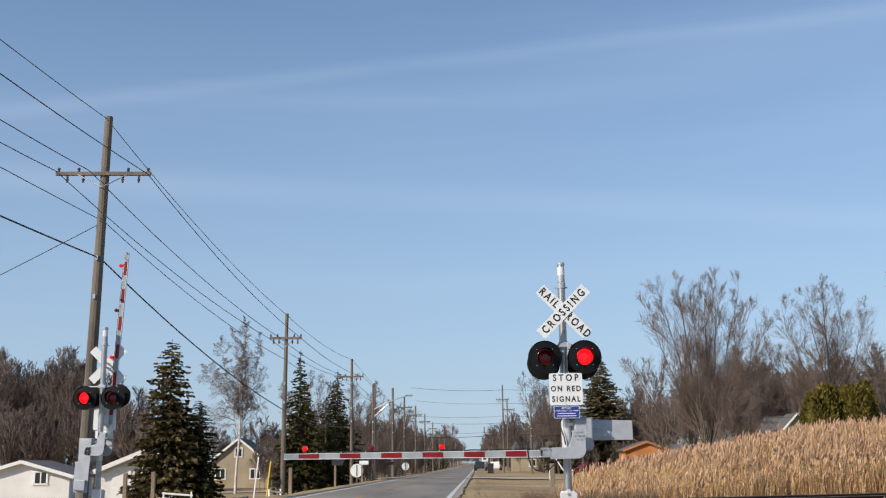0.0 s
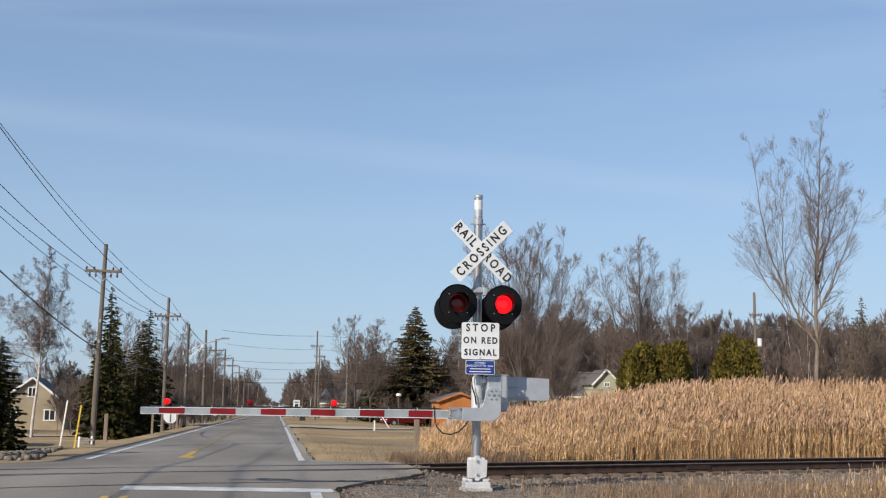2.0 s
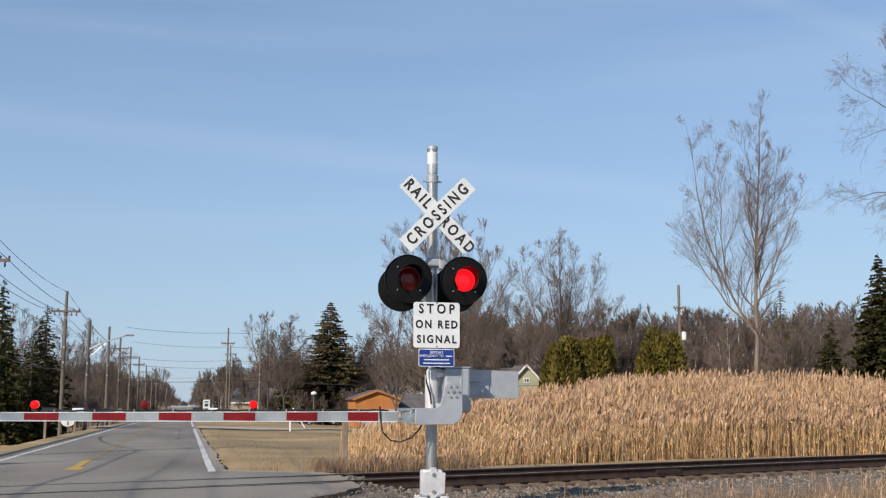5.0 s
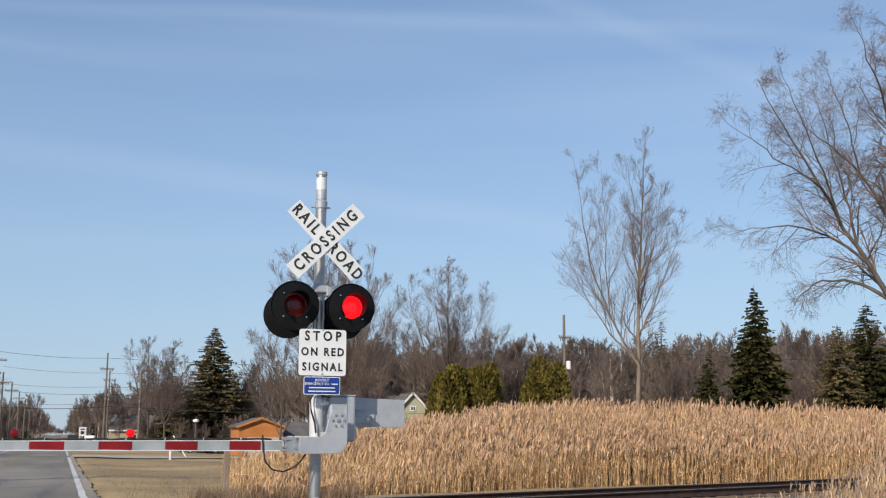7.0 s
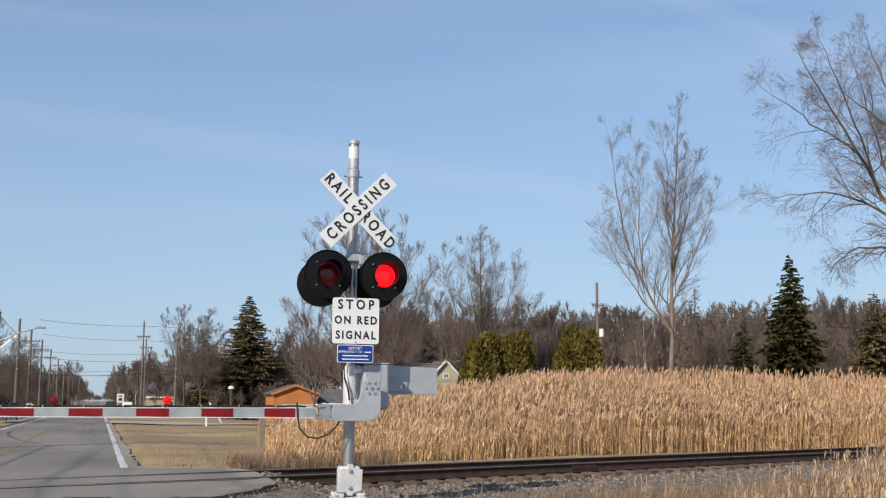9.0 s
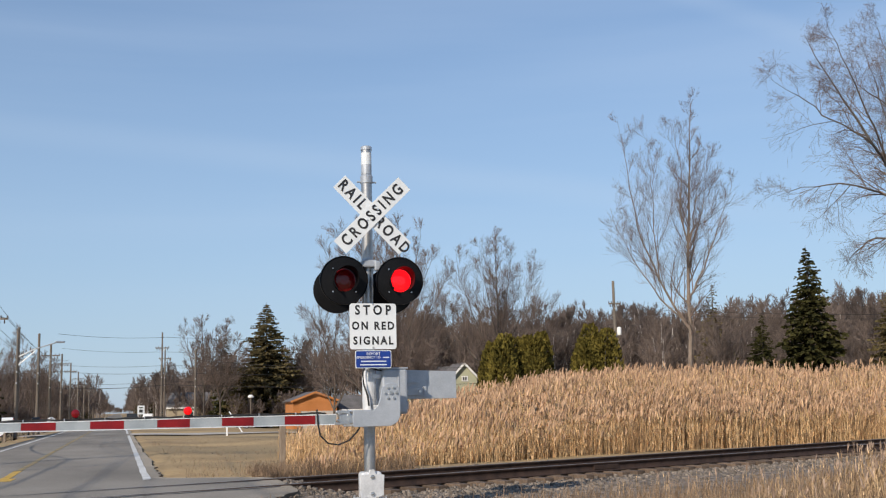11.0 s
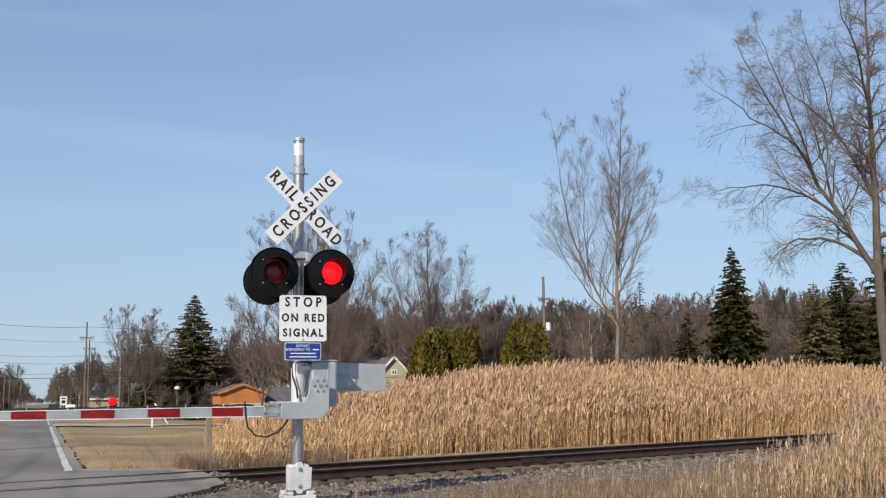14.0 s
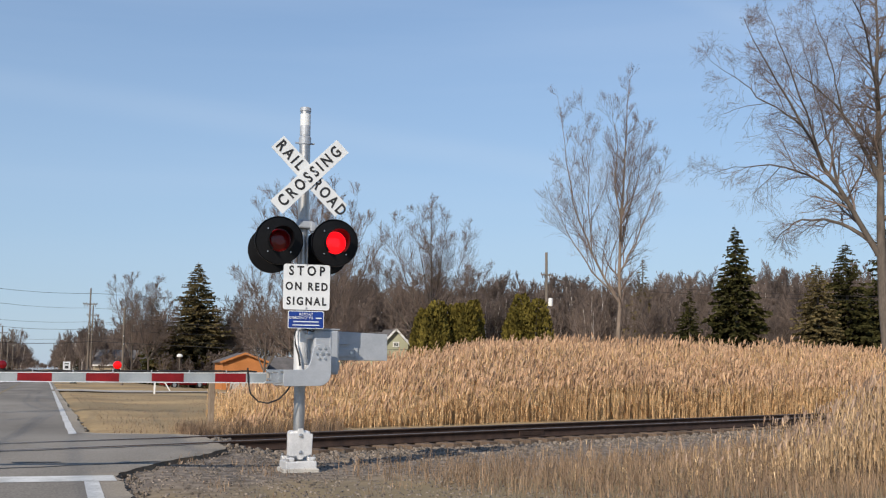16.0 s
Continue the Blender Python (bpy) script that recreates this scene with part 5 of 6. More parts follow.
cedar(1, 8.3, 2.6, 26.1, 66, "dense olive-green cedar bush behind the reeds")
cedar(2, 7.8, 2.3, 28.1, 66.5, "dense olive-green cedar bush behind the reeds")
cedar(3, 8.4, 2.5, 34.5, 67.5, "dense olive-green cedar bush by a power pole")


# ---- reeds and grass ----
def reeds(name, xs, ys, hs, seed, label, width=0.0062, leaves=4, plume=0.21, straw=None, head=None, low=0.7):
    """Dry reeds: a thin bent stalk, ribbon leaves and a feathery plume each."""
    r = np.random.RandomState(seed)
    n = len(xs)
    z0 = np.array([ground_z(x, y) - 0.02 for x, y in zip(xs, ys)])
    a = r.uniform(0, 6.283, n)
    lean = r.normal(0, 0.06, (n, 2)) + [0.03, 0.0]
    b = np.stack([xs, ys, z0], -1)
    top = b + np.stack([lean[:, 0] * hs, lean[:, 1] * hs, hs], -1)
    mid = (b + top) / 2 + np.stack([-lean[:, 0] * hs * 0.15, -lean[:, 1] * hs * 0.15, np.zeros(n)], -1)
    V, F, I, cnt = [], [], [], 0
    w = width * r.uniform(0.7, 1.3, n)
    tri = np.array([0, 2.094, 4.189])
    rings = []
    for p, k in ((b, 1.0), (mid, 0.8), (top, 0.45)):
        rings.append(np.stack([p[:, None, 0] + (w * k)[:, None] * np.cos(a[:, None] + tri), p[:, None, 1] + (w * k)[:, None] * np.sin(a[:, None] + tri), np.repeat(p[:, None, 2], 3, 1)], -1))
    V.append(np.concatenate(rings, 1).reshape(-1, 3))
    q = []
    for j in (0, 3):
        for i in range(3):
            q.append((j + i, j + (i + 1) % 3, j + 3 + (i + 1) % 3, j + 3 + i))
    q = np.array(q)
    F.append((q[None] + (np.arange(n) * 9)[:, None, None]).reshape(-1, 4))
    I.append(np.zeros(n * 6, int))
    cnt = n * 9
    for k in range(leaves):                       # ribbon leaves
        t = r.uniform(0.05, 0.85, n)[:, None]
        p = b + (top - b) * t
        az = r.uniform(0, 6.283, n)
        ln = (hs * r.uniform(0.14, 0.4, n))[:, None]
        d = np.stack([np.cos(az) * 0.35, np.sin(az) * 0.35, np.full(n, 0.93)], -1)
        s = np.stack([-np.sin(az), np.cos(az), np.zeros(n)], -1) * (width * 1.5)
        e = p + d * ln * 0.55
        g = e + (d * [1.3, 1.3, -0.1]) * ln * 0.45
        V.append(np.stack([p - s, p + s, e + s, e - s, g + s * 0.2, g - s * 0.2], 1).reshape(-1, 3))
        qq = np.array([(0, 1, 2, 3), (3, 2, 4, 5)])
        F.append((qq[None] + (np.arange(n) * 6)[:, None, None]).reshape(-1, 4) + cnt)
        I.append(np.zeros(n * 2, int))
        cnt += n * 6
    has = np.where(r.rand(n) < np.clip((hs - low) / 0.9, 0.05, 0.62))[0] if plume else np.array([], int)
    for k in range(3 if plume else 0):            # plume: two crossed tapering blades, nodding to one side
        m = len(has)
        az = r.uniform(0, 3.14, m)
        ph = (plume * r.uniform(0.55, 1.15, m))[:, None]
        s = np.stack([np.cos(az), np.sin(az), np.zeros(m)], -1)
        nod = np.stack([0.14 + r.normal(0, 0.14, m), r.normal(0, 0.15, m), np.zeros(m)], -1)
        p0 = top[has] - [0, 0, 0.04]
        p1 = p0 + (nod * 0.35 + [0, 0, 0.4]) * ph
        p2 = p0 + (nod * 0.8 + [0, 0, 0.75]) * ph
        p3 = p0 + (nod * 1.3 + [0, 0, 0.98]) * ph
        W = ph * 0.085
        V.append(np.stack([p0 - s * W * 0.3, p0 + s * W * 0.3, p1 + s * W, p1 - s * W, p2 + s * W * 0.8, p2 - s * W * 0.8, p3 + s * W * 0.15, p3 - s * W * 0.15], 1).reshape(-1, 3))
        qq = np.array([(0, 1, 2, 3), (3, 2, 4, 5), (5, 4, 6, 7)])
        F.append((qq[None] + (np.arange(m) * 8)[:, None, None]).reshape(-1, 4) + cnt)
        I.append(np.ones(m * 3, int))
        cnt += m * 8
    return tagged(arrays(name, np.concatenate(V), np.concatenate(F), [straw or M_REED, head or M_PLUME], None, np.concatenate(I)), label, "reeds", kind="stuff")


def reed_front(x):
    return 8.5 + 0.56 * x - 0.0075 * x * x if x < 37 else 18.95


r = np.random.RandomState(31)
n = 80000
rx = 0.3 + 47 * r.rand(n) ** 1.35
depth = np.where(r.rand(n) < 0.42, 1.6 * r.rand(n), 15 * r.rand(n) ** 1.8)
ry = np.array([reed_front(x) for x in rx]) + depth + r.normal(0, 0.15, n)
keep = r.rand(n) < np.clip((rx - 0.2 - 0.12 * depth) / 2.2, 0, 1)
rx, ry, depth = rx[keep], ry[keep], depth[keep]
clump = np.array([noise.noise(Vector((x * 0.35, y * 0.35, 3.0))) for x, y in zip(rx, ry)])
hh_ = (0.42 + 0.58 * np.clip(depth / 3.4, 0, 1)) * np.where(depth < 1.6, r.uniform(0.6, 1.12, len(rx)), 1.0) * np.clip(0.84 + 0.18 * (rx - 0.12 * depth), 0.7, 3.0) * (0.86 + 0.14 * clump) * r.uniform(0.72, 1.06, len(rx)) + 0.04 * depth * np.clip(rx / 10, 0, 1) * 0.3
reeds("reed_bed", rx, ry, hh_ - 0.12, 5, "wide bed of tall dry tan reeds with feathery plumes")
n = 4200
rx = r.uniform(2.6, 14, n)
ry = -3.8 + 5.6 * r.rand(n)
side = (rx + 3.1) / (ry + 13.9)
keep = (r.rand(n) < np.interp(side, [0.42, 0.55, 0.75, 0.85], [0.02, 0.08, 0.3, 0.9])) & (ry < 0.6 + 0.3 * rx)
rx, ry, side = rx[keep], ry[keep], side[keep]
hs = np.interp(side, [0.4, 0.7, 0.82, 0.9, 1.1], [0.2, 0.36, 0.72, 1.25, 1.6]) * r.uniform(0.5, 1.1, len(rx))
reeds("reed_bed", rx, ry, hs, 6, "loose dry reeds in front of the track", width=0.0045, leaves=3, plume=0.13, straw=M_DULLREED, head=M_DULLPLUME, low=0.0)


def grass(name, xs, ys, h, seed, label):
    r = np.random.RandomState(seed)
    n = len(xs)
    z = np.array([ground_z(x, y) - 0.01 for x, y in zip(xs, ys)])
    az = r.uniform(0, 6.283, n)
    hs = h * r.uniform(0.35, 1.2, n)
    p = np.stack([xs, ys, z], -1)
    s = np.stack([-np.sin(az), np.cos(az), np.zeros(n)], -1) * 0.004
    d = np.stack([np.cos(az), np.sin(az), np.zeros(n)], -1) * (hs * r.uniform(0.1, 0.7, n))[:, None]
    up = np.stack([np.zeros(n), np.zeros(n), hs], -1)
    v = np.stack([p - s, p + s, p + d * 0.4 + up * 0.6 + s * 0.7, p + d * 0.4 + up * 0.6 - s * 0.7, p + d + up * 0.95 + s * 0.15, p + d + up * 0.95 - s * 0.15], 1).reshape(-1, 3)
    q = np.array([(0, 1, 2, 3), (3, 2, 4, 5)])
    f = (q[None] + (np.arange(n) * 6)[:, None, None]).reshape(-1, 4)
    return tagged(arrays(name, v, f, M_DRYGRASS), label, "grass", kind="stuff")


n = 26000
gx_ = r.uniform(0.3, 14, n)
gy_ = -5 + 7.5 * r.rand(n)
keep = (gy_ < -1.2 + 0.33 * gx_ + r.normal(0, 0.8, n)) & (gx_ > 0.8 - 0.5 * (gy_ + 1) + r.normal(0, 0.5, n))
grass("dry_grass", gx_[keep], gy_[keep], 0.26, 8, "matted dry grass on the verge below the track")
n = 3500
gx_ = r.uniform(-1.4, 3.5, n)
gy_ = r.uniform(-4.5, 2.2, n)
tuft = np.array([noise.noise(Vector((x * 1.1, y * 1.1, 9))) for x, y in zip(gx_, gy_)])
keep = (tuft > 0.12) & (gx_ > -2.0 + 0.25 * np.abs(gy_))
grass("dry_grass", gx_[keep], gy_[keep], 0.1, 12, "thin dry grass tufts in the gravel")
n = 9000
gx_ = r.uniform(-1.8, 9, n)
gy_ = 9 + 40 * r.rand(n) ** 1.7
keep = (gx_ < 1.5 + 0.1 * gy_) & (gx_ > -2.0)
grass("dry_grass", gx_[keep], gy_[keep], 0.09, 9, "short dry lawn grass beyond the crossing")
n = 5000
gx_ = r.uniform(-0.5, 3.2, n)
gy_ = 8.2 + 0.4 * gx_ + np.abs(r.normal(0, 1.0, n))
grass("dry_grass", gx_, gy_, 0.3, 10, "dry grass at the edge of the reed bed")


# ---- poles and lines ----
def utility_pole(x, y, h, arm, label, lean=0.0, base_z=None, transformer=False, arms=1, r0=0.15):
    z = ground_z(x, y) if base_z is None else base_z
    root = empty("utility_pole", pose(x, y, z - 0.05, 0, lean, 0), label, "utility pole", "utility poles")
    bm = bmesh.new()
    cyl(bm, (0, 0, 0), (0, 0, h), r0, r0 * 0.66, 12)
    part("pole", bm, M_POLE, root)
    for k in range(arms):
        if not arm:
            break
        za = h - (1.9 if h > 11 else 1.25) - k * 0.9
        bm = bmesh.new()
        box(bm, (0, -0.14, za), (arm, 0.1, 0.12), 0.01)
        ca = part("crossarm", bm, M_POLE, root, "weathered wooden crossarm")
        for s in (-1, 1):
            bm = bmesh.new()
            sweep(bm, [(s * arm * 0.26, -0.2, za - 0.04), (0, -0.2, za - 0.45)], 0.02, 5)
            part("brace", bm, M_STEEL, ca)
        for s in (-0.47, -0.26, 0.26, 0.47):
            bm = bmesh.new()
            lathe(bm, [(0.02, 0), (0.05, 0.03), (0.03, 0.06), (0.055, 0.09), (0.03, 0.13), (0.0005, 0.14)], 10, pose(s * arm, -0.14, za + 0.06))
            part("insulator", bm, M_INSUL, ca)
            bm = bmesh.new()
            lathe(bm, [(0.02, 0), (0.045, 0.04), (0.025, 0.08), (0.05, 0.12), (0.03, 0.22), (0.0005, 0.24)], 8, pose(s * arm * 0.8, -0.14, za - 0.06, 180))
            part("insulator", bm, M_INSUL, ca)
    bm = bmesh.new()
    box(bm, (0.0, -r0 * 0.9, h * 0.62), (0.08, 0.06, 0.14), 0.008)
    part("cable_bracket", bm, M_STEEL, root)
    bm = bmesh.new()
    box(bm, (0.0, -r0 * 0.9, h * 0.52), (0.08, 0.06, 0.14), 0.008)
    part("cable_bracket", bm, M_STEEL, root)
    if transformer:
        bm = bmesh.new()
        lathe(bm, [(0.0005, -0.02), (0.17, 0), (0.19, 0.04), (0.19, 0.6), (0.16, 0.66), (0.0005, 0.69)], 18, pose(0.36, 0, h - 4.5))
        box(bm, (0.15, 0, h - 4.2), (0.2, 0.1, 0.1), 0.01)
        part("transformer", bm, M_TRIM, root, "pale grey pole transformer")
    return Vector((x, y, z)), h


def cable(a, b, sag, r=0.012, label="thin black overhead line"):
    a, b = Vector(a), Vector(b)
    bm = bmesh.new()
    sweep(bm, [a.lerp(b, i / 24) - Vector((0, 0, sag * 4 * (i / 24) * (1 - i / 24))) for i in range(25)], r, 5)
    return tagged(link_bm("overhead_line", bm, M_CABLE), label, "overhead line", "overhead lines")


utility_pole(-13.4, 12, 12.05, 3.0, "tall weathered wooden power pole with a crossarm", lean=1.2, r0=0.19)
utility_pole(-11.2, 33, 9.2, 1.6, "wooden power pole with crossarms and cables", lean=0.6, arms=1, r0=0.13)
utility_pole(-10.5, 56, 9.1, 1.7, "wooden power pole among roadside spruces", r0=0.13)
utility_pole(-9.95, 66, 7.8, 0, "plain wooden pole by the road", r0=0.11)
for k, (y, h) in enumerate([(86, 9), (104, 9.4), (128, 9.8), (156, 10), (190, 10), (230, 10), (275, 10), (330, 10), (400, 10), (480, 10)]):
    utility_pole(-9.6 - 0.004 * y, y, h, 1.8 if k > 0 else 0, "distant wooden roadside power pole", r0=0.15)
utility_pole(4.05, 97, 7.8, 0, "plain wooden roadside pole on the lawn", r0=0.13)
utility_pole(1.6, 120, 11.2, 1.6, "thin tall wooden roadside pole", r0=0.13)
utility_pole(2.7, 140, 10.2, 1.6, "thin tall wooden roadside pole", r0=0.13)
utility_pole(35.95, 67.5, 11.9, 1.1, "wooden power pole with a pale transformer", transformer=True, r0=0.16)
# lines along the left poles, coming over from behind the camera
for dx, za, zb, zc_, r_ in [(-1.45, 10.15, 7.25, 7.1, 0.014), (-0.4, 10.15, 7.25, 7.1, 0.014), (1.45, 10.0, 7.25, 7.1, 0.014), (0.05, 11.85, 8.45, 8.3, 0.012)]:
    cable((-13.1 + dx, -45, za + 0.2), (-13.25 + dx, 11.9, za), 1.1, r_)
    cable((-13.25 + dx, 11.9, za), (-11.2 + dx * 0.55, 32.9, zb), 0.35, r_)
    cable((-11.2 + dx * 0.55, 32.9, zb), (-10.5 + dx * 0.55, 56, zc_), 0.3, r_)
    cable((-10.5 + dx * 0.55, 56, zc_), (-10.1 + dx * 0.6, 128, 8.0), 1.0, r_)
for za, zb, r_ in [(8.6, 6.2, 0.012), (7.4, 3.7, 0.024)]:
    cable((-13.5, -45, za), (-13.3, 11.8, za), 0.6, r_, "thick black telephone cable")
    cable((-13.2, 11.8, za), (-11.2, 32.85, zb), 0.35, r_, "thick black telephone cable")
    cable((-11.2, 32.85, zb), (-10.5, 55.9, zb - 0.1), 0.3, r_, "thick black telephone cable")
cable((-13.3, 11.9, 8.4), (-22, 9, 3.0), 0.1, 0.012, "thin black guy wire")
for za, zb, y, r_ in [(10.5, 10.2, 118, 0.02), (7.0, 6.9, 119, 0.016), (6.2, 6.0, 118, 0.018), (4.2, 4.4, 112, 0.03), (5.0, 5.2, 126, 0.016), (9.4, 9.0, 128, 0.016)]:
    cable((-10.1, y, za), (2.0, y + 2, zb), 0.25, r_)
    cable((2.0, y + 2, zb), (60, y - 12, zb + 0.6), 1.0, r_)
cable((35.95, 67.4, 8.6), (80, 52, 7.6), 0.6, 0.016)
cable((35.95, 67.4, 9.0), (80, 52, 7.9), 0.6, 0.016)
cable((4.05, 97, 6.4), (35.95, 67.6, 4.8), 0.8, 0.016)


def street_lamp(x, y, h):
    root = empty("street_lamp", pose(x, y, ground_z(x, y) - 0.05), "pale metal street lamp arm on a wooden pole", "street lamp")
    bm = bmesh.new()
    cyl(bm, (0, 0, 0), (0, 0, h), 0.13, 0.09, 12)
    part("pole", bm, M_POLE, root)
    bm = bmesh.new()
    sweep(bm, [(0, -0.1, h - 2.2), (1.2, -0.1, h - 1.6), (2.6, -0.1, h - 1.15)], 0.045, 8)
    sweep(bm, [(0, -0.1, h - 2.8), (1.2, -0.1, h - 1.75)], 0.03, 6)
    part("arm", bm, M_STEEL, root)
    bm = bmesh.new()
    box(bm, (2.9, -0.1, h - 1.1), (0.7, 0.26, 0.14), 0.05)
    part("lamp_head", bm, M_STEEL, root)


street_lamp(-10.4, 72, 8.6)


# ---- roadside furniture ----
def round_sign(x, y, zc, r, label):
    z = ground_z(x, y)
    root = empty("round_road_sign", pose(x, y, z - 0.03), label, "road sign", "round road signs")
    bm = bmesh.new()
    box(bm, (0, 0.02, (zc - z + r) / 2), (0.07, 0.05, zc - z + r), 0.006)
    part("post", bm, M_POLE, root)
    bm = bmesh.new()
    cyl(bm, (0, -0.012, zc - z), (0, -0.02, zc - z), r, n=36)
    part("disc", bm, M_SIGN, root, "pale round metal sign plate")
    bm = bmesh.new()
    box(bm, (0, -0.03, zc - z), (0.07, 0.02, r * 1.7), 0.004)
    part("strap", bm, M_POLE, root)


round_sign(-9.45, 50, 0.65, 0.42, "round pale road sign on a thin dark post")
round_sign(-9.0, 90, 0.75, 0.38, "round pale road sign farther along the road")


def wood_post(x, y, h, w, label, lean=0.0, material=None):
    bm = bmesh.new()
    box(bm, (0, 0, h / 2 - 0.05), (w, w, h + 0.1), w * 0.12)
    ob = link_bm("post", bm, material or M_WOODPOST)
    ob.matrix_basis = pose(x, y, ground_z(x, y), 0, lean, 0)
    return tagged(ob, label, "post", "posts")


wood_post(0.45, 11.0, 1.0, 0.13, "weathered grey wooden fence post at the reed edge")
wood_post(-9.6, 26, 1.1, 0.14, "weathered wooden post by the road shoulder")
wood_post(-14.85, 24, 1.4, 0.15, "weathered wooden post by the spruces")
wood_post(-16.0, 24, 1.4, 0.15, "weathered wooden post by the spruces")
wood_post(3.1, 53, 0.65, 0.1, "short white marker stake on the lawn", 0, M_TRIM)
wood_post(5.2, 64, 1.75, 0.08, "leaning white pole on the lawn", -32, M_TRIM)
wood_post(-11.6, 31, 1.9, 0.06, "yellow plastic guy wire guard", 6, M_YPLASTIC)
wood_post(-12.2, 31, 2.1, 0.06, "white plastic guy wire guard", 6, M_TRIM)


def barrier(x, y, turn):
    root = empty("white_barrier", pose(x, y, ground_z(x, y), 0, 0, turn), "low white wooden barrier by the stones", "barrier", "white barriers")
    for s in (-0.6, 0.6):
        bm = bmesh.new()
        box(bm, (s, 0, 0.25), (0.07, 0.07, 0.6), 0.008)
        part("upright", bm, M_TRIM, root)
    for z in (0.22, 0.44):
        bm = bmesh.new()
        box(bm, (0, -0.05, z), (1.35, 0.03, 0.08), 0.005, (0, 5, 0))
        part("board", bm, M_TRIM, root)


barrier(-15.0, 28.2, 10)
barrier(-10.9, 29.5, 75)


def mailbox(x, y, col):
    root = empty("mailbox", pose(x, y, ground_z(x, y)), "rounded roadside mailbox on a wooden post", "mailbox", "mailboxes")
    bm = bmesh.new()
    box(bm, (0, 0, 0.5), (0.1, 0.1, 1.1), 0.01)
    box(bm, (0.1, 0, 1.05), (0.5, 0.12, 0.04), 0.005)
    part("post", bm, M_WOODPOST, root)
    bm = bmesh.new()
    prism(bm, [(-0.11, 1.07), (0.11, 1.07)] + arc(0, 1.19, 0.11, 0, 180, 8), -0.28, 0.28)
    bmesh.ops.transform(bm, matrix=pose(0.12, 0, 0, 0, 0, 90), verts=bm.verts)
    b = part("box", bm, col, root)
    bm = bmesh.new()
    box(bm, (0.42, -0.12, 1.22), (0.03, 0.015, 0.1))
    part("flag", bm, M_RED, b, "small red flag")


mailbox(-8.75, 34, M_CARDARK)
mailbox(-8.8, 47, M_SIGN)
mailbox(-8.85, 68, M_CARDARK)


def plain_sign(x, y, w, h, top, label):
    root = empty("road_sign", pose(x, y, ground_z(x, y)), label, "road sign")
    bm = bmesh.new()
    box(bm, (0, 0.03, top / 2), (0.06, 0.04, top), 0.005)
    part("post", bm, M_STEEL, root)
    bm = bmesh.new()
    box(bm, (0, 0, top - h / 2), (w, 0.006, h), 0.002)
    pl = part("plate", bm, M_SIGN, root)
    for z, ww, hh in ((top - h * 0.25, w * 0.6, h * 0.14), (top - h * 0.62, w * 0.5, h * 0.34)):
        bm = bmesh.new()
        box(bm, (0, -0.006, z), (ww, 0.003, hh))
        part("writing_bar", bm, M_BLACK, pl)


plain_sign(-0.9, 110, 0.75, 0.95, 2.3, "white rectangular road sign on a thin post")


def wheelie_bin(x, y):
    root = empty("wheeled_bin", pose(x, y, ground_z(x, y)), "dark wheeled rubbish bin at the roadside", "bin")
    bm = bmesh.new()
    prism(bm, [(-0.28, 0.06), (0.28, 0.06), (0.36, 1.1), (-0.36, 1.1)], -0.35, 0.35, 0.03)
    part("body", bm, M_CARDARK, root)
    bm = bmesh.new()
    box(bm, (0, 0, 1.13), (0.78, 0.8, 0.07), 0.03)
    part("lid", bm, M_CARDARK, root)
    for s in (-0.3, 0.3):
        bm = bmesh.new()
        cyl(bm, (s - 0.03, 0.3, 0.13), (s + 0.03, 0.3, 0.13), 0.13, n=14)
        part("wheel", bm, M_TYRE, root)


wheelie_bin(-0.3, 104)


def car(x, y, turn, paint, label, tall=1.45):
    root = empty("parked_car", pose(x, y, ground_z(x, y), 0, 0, turn), label, "car", "parked cars")
    bm = bmesh.new()
    prism(bm, [(-2.2, 0.3), (2.2, 0.3), (2.25, 0.55), (2.1, 0.78), (1.1, 0.92), (-2.0, 0.95), (-2.25, 0.8), (-2.28, 0.45)], -0.88, 0.88, 0.06)
    body = part("body", bm, paint, root)
    bm = bmesh.new()
    prism(bm, [(-1.9, 0.93), (1.1, 0.91), (0.35, tall - 0.04), (-1.3, tall)], -0.74, 0.74, 0.05)
    part("cabin", bm, paint, root)
    for s in (-1, 1):
        bm = bmesh.new()
        prism(bm, [(-1.62, 0.98), (0.85, 0.97), (0.25, tall - 0.1), (-1.2, tall - 0.08)], s * 0.745 - 0.004, s * 0.745 + 0.004)
        part("side_window", bm, M_GLASS, body)
        for xx in (-1.4, 1.4):
            bm = bmesh.new()
            cyl(bm, (xx, s * 0.72, 0.32), (xx, s * 0.92, 0.32), 0.32, n=20)
            wh = part("wheel", bm, M_TYRE, root)
            bm = bmesh.new()
            cyl(bm, (xx, s * 0.9, 0.32), (xx, s * 0.93, 0.32), 0.19, n=16)
            part("rim", bm, M_ALU, wh)
        bm = bmesh.new()
        box(bm, (2.2, s * 0.62, 0.66), (0.08, 0.3, 0.14), 0.03)
        part("headlight", bm, M_SIGN, root)


car(10.3, 100, 200, M_CARRED, "dark red car parked in front of the spruce")
car(1.3, 168, 84, M_CARWHITE, "white car parked by the roadside")
car(-1.3, 152, 85, M_CARDARK, "dark car parked by the roadside")
car(-15.5, 82, 30, M_CARWHITE, "white van-like car parked among roadside trees", 1.9)


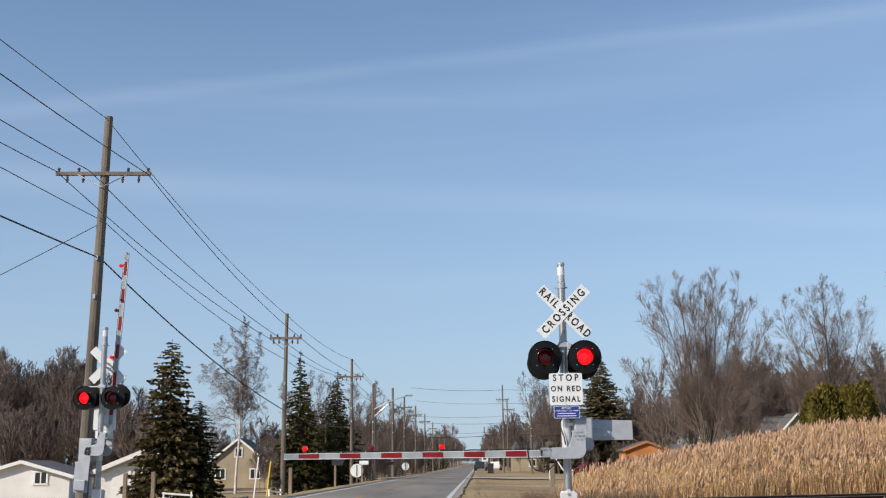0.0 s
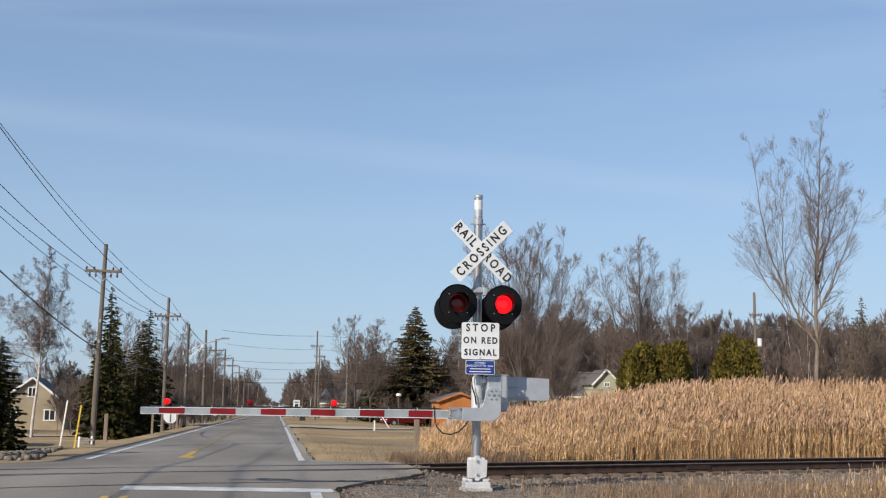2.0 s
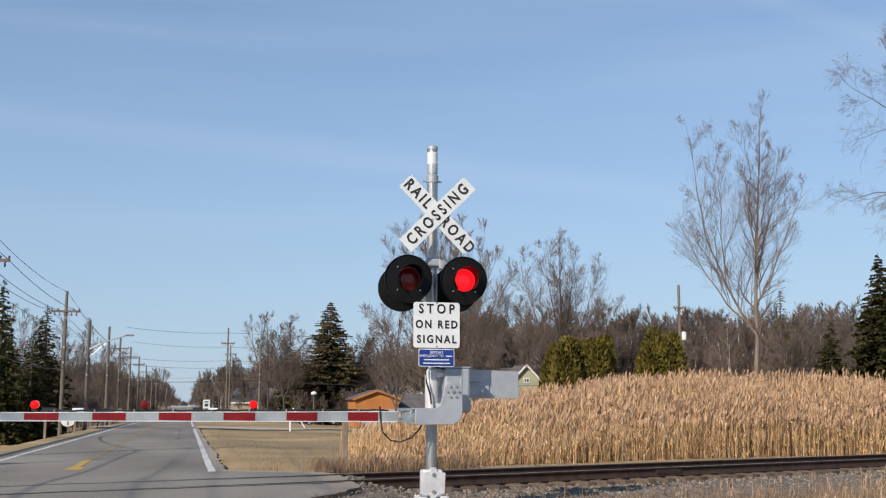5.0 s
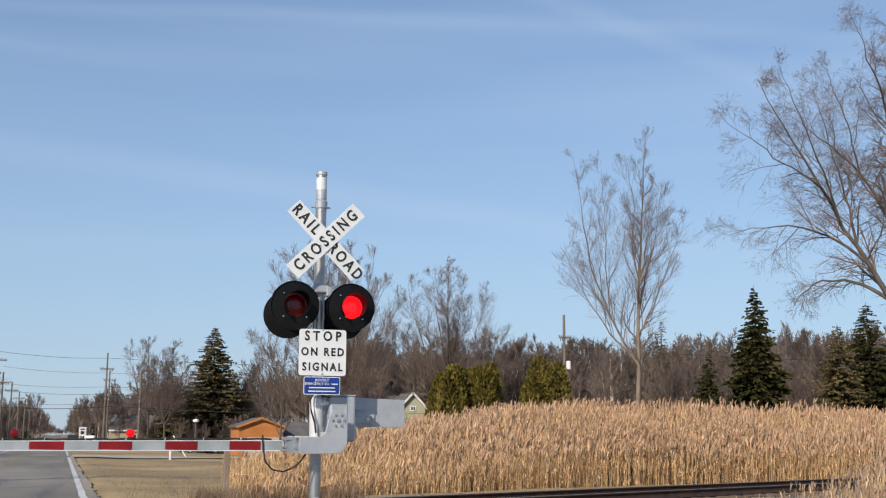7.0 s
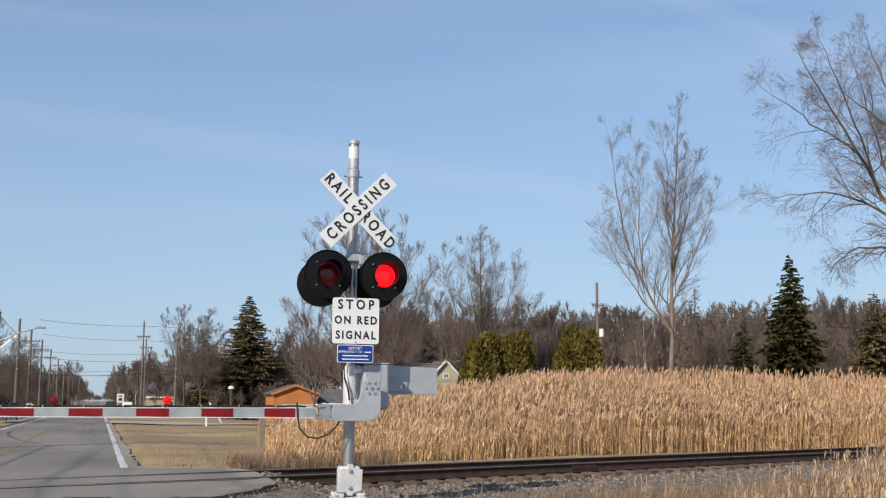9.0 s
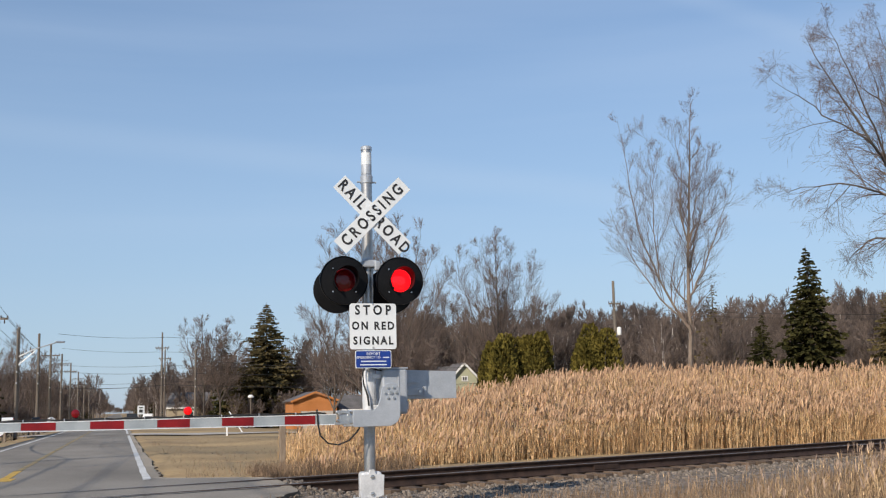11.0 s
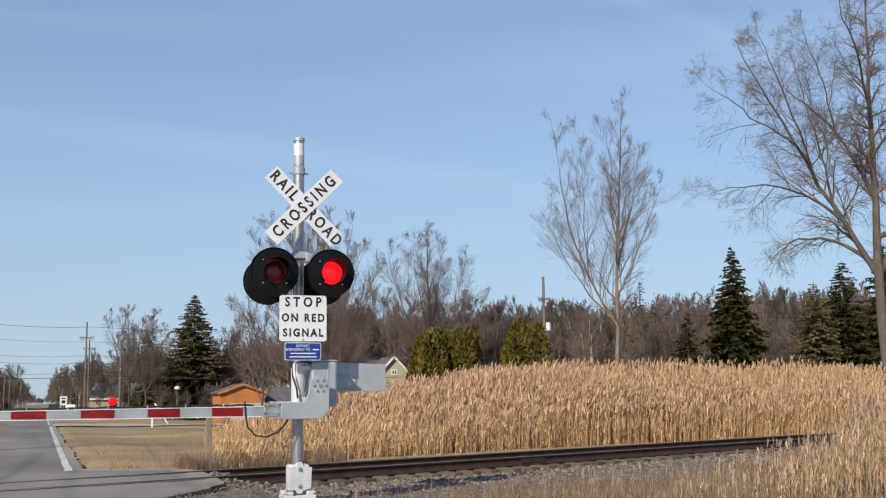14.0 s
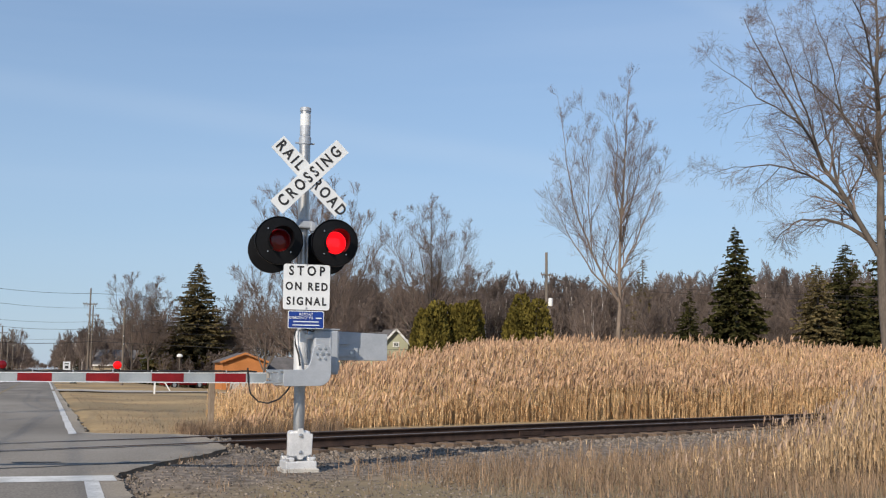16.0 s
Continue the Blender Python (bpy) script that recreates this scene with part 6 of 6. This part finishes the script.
# ---- houses ----
def house(x, y, w, d, wall_h, roof_h, turn, wall, label, windows=(), doors=(), over=0.35, roof=None, axis_x=False, name="house", trim=None):
    """Gabled house; the gable faces the local -y unless axis_x, when the ridge runs along x. windows: (x, z, w, h) in the -y wall."""
    root = empty(name, pose(x, y, ground_z(x, y) - 0.1, 0, 0, turn), label, "house", "houses")
    bm = bmesh.new()
    if axis_x:
        box(bm, (0, 0, wall_h / 2), (w, d, wall_h))
        for s in (-1, 1):
            vs = [bm.verts.new((s * w / 2, -d / 2, wall_h)), bm.verts.new((s * w / 2, d / 2, wall_h)), bm.verts.new((s * w / 2, 0, wall_h + roof_h))]
            bm.faces.new(vs)
    else:
        prism(bm, [(-w / 2, 0), (w / 2, 0), (w / 2, wall_h), (0, wall_h + roof_h), (-w / 2, wall_h)], -d / 2, d / 2)
    wl_ = part("wall", bm, wall, root)
    rise = math.atan2(roof_h, (d if axis_x else w) / 2)
    half = math.hypot(roof_h, (d if axis_x else w) / 2) + over
    for s in (-1, 1):
        bm = bmesh.new()
        if axis_x:
            box(bm, (0, s * half / 2 * math.cos(rise), wall_h + roof_h - half / 2 * math.sin(rise) + 0.08), (w + 2 * over, half, 0.14), 0.01, (s * -math.degrees(rise), 0, 0))
        else:
            box(bm, (s * half / 2 * math.cos(rise), 0, wall_h + roof_h - half / 2 * math.sin(rise) + 0.08), (half, d + 2 * over, 0.14), 0.01, (0, s * math.degrees(rise), 0))
        rf = part("roof", bm, roof or M_SHINGLE, root, "grey shingled roof slope")
        bm = bmesh.new()                          # barge board or fascia in white
        if axis_x:
            box(bm, (0, s * half * math.cos(rise), wall_h + roof_h - half * math.sin(rise) + 0.05), (w + 2 * over, 0.05, 0.2), 0.005)
        else:
            box(bm, (s * half / 2 * math.cos(rise), -d / 2 - over - 0.03, wall_h + roof_h - half / 2 * math.sin(rise) + 0.03), (half, 0.05, 0.22), 0.005, (0, s * math.degrees(rise), 0))
        part("trim_board", bm, trim or M_TRIM, rf, "" if trim else "white painted trim board")
    for wx_, wz_, ww, wh in windows:
        bm = bmesh.new()
        for bx, bz, sx, sz in ((0, wh / 2, ww + 0.2, 0.12), (0, -wh / 2, ww + 0.2, 0.12), (-ww / 2, 0, 0.12, wh), (ww / 2, 0, 0.12, wh), (0, 0, 0.08, wh)):
            box(bm, (wx_ + bx, -d / 2 - 0.04, wz_ + bz), (sx, 0.08, sz), 0.005)
        wf = part("window", bm, M_TRIM, wl_, "white framed window")
        bm = bmesh.new()
        box(bm, (wx_, -d / 2 - 0.02, wz_), (ww, 0.03, wh))
        part("pane", bm, M_GLASS, root)
    for wx_, ww, wh in doors:
        bm = bmesh.new()
        box(bm, (wx_, -d / 2 - 0.03, wh / 2 + 0.1), (ww, 0.06, wh), 0.01)
        part("door", bm, M_TRIM, wl_, "white door")
    nb = int(wall_h / 0.2)
    bm = bmesh.new()                              # lapped siding boards on the facing wall
    for k in range(nb):
        box(bm, (0, -d / 2 - 0.006, 0.1 + k * 0.2), (w, 0.012, 0.186), 0.0, (2.5, 0, 0))
    tagged(part("siding", bm, wall, wl_), kind="stuff")
    return root


house(-29.2, 108, 6.9, 9, 2.9, 2.7, 4, M_TAN, "tan gabled house with white trim and dark windows", windows=((-2.0, 1.7, 1.1, 1.1), (1.9, 1.7, 1.1, 1.1), (0.0, 4.1, 0.8, 1.0)))
house(-22.5, 116, 12, 8, 2.6, 2.2, 4, M_TAN, "low grey-roofed wing of the tan house", axis_x=True)
house(-18.6, 37.0, 4.4, 6, 1.75, 0.9, 8, M_WHITEWALL, "low white painted shed behind the spruces", doors=((-1.2, 0.9, 1.8),), name="shed")
house(-31.5, 53, 6.0, 7, 1.5, 0.9, 8, M_WHITEWALL, "white garage with a pale roof edge", windows=((1.2, 1.4, 0.8, 0.8),), name="garage")
house(30.7, 114, 9.6, 9, 4.1, 2.9, 0, M_OLIVE, "long grey-roofed sage green house", axis_x=True)
house(35.3, 109, 3.2, 4, 5.5, 1.65, 0, M_OLIVE, "sage green gabled house front with white trim", windows=((0.1, 5.4, 0.6, 0.5),))
house(17.8, 110, 4.9, 6, 3.2, 0.9, 0, M_ORANGE, "orange-brown gabled shed near the spruce", name="shed", trim=M_ORANGE)
house(24.0, 111, 6.0, 6, 2.2, 1.5, 0, M_OLIVE, "low pale house with a grey roof", axis_x=True, windows=((-1.8, 1.4, 0.7, 0.7), (-0.2, 1.4, 0.7, 0.7)))
house(9.5, 150, 12, 8, 2.7, 2.0, 0, M_TAN, "low tan house far behind the spruce", axis_x=True, windows=((-3, 1.6, 1.0, 1.0), (1, 1.6, 1.0, 1.0), (4, 1.6, 1.0, 1.0)))


def post_lamp(x, y, h):
    root = empty("post_lamp", pose(x, y, ground_z(x, y)), "pale garden lamp on a dark post", "lamp")
    bm = bmesh.new()
    cyl(bm, (0, 0, 0), (0, 0, h), 0.05, n=10)
    part("post", bm, M_POLE, root)
    bm = bmesh.new()
    lathe(bm, [(0.05, h), (0.28, h + 0.04), (0.3, h + 0.16), (0.18, h + 0.3), (0.0005, h + 0.34)], 14, Matrix.Identity(4))
    part("lamp_head", bm, M_TRIM, root)


post_lamp(9.3, 95, 3.0)


def board_fence(x, y, w, h):
    root = empty("board_fence", pose(x, y, ground_z(x, y)), "low grey weathered board fence", "fence")
    for s in (-w / 2, w / 2):
        bm = bmesh.new()
        box(bm, (s, 0.06, h / 2), (0.12, 0.12, h + 0.15), 0.01)
        part("post", bm, M_WOODPOST, root)
    n = int(w / 0.2)
    bm = bmesh.new()
    box(bm, (0, 0, 0), (0.18, 0.025, h), 0.004)
    first = part("board", bm, M_CONC, root)
    for i in range(n):
        ob = first if i == 0 else new("board", first.data)
        ob.parent = root
        ob.matrix_basis = pose(-w / 2 + 0.1 + i * 0.2, 0, h / 2 + 0.05)


board_fence(18.2, 105.5, 4.4, 1.9)
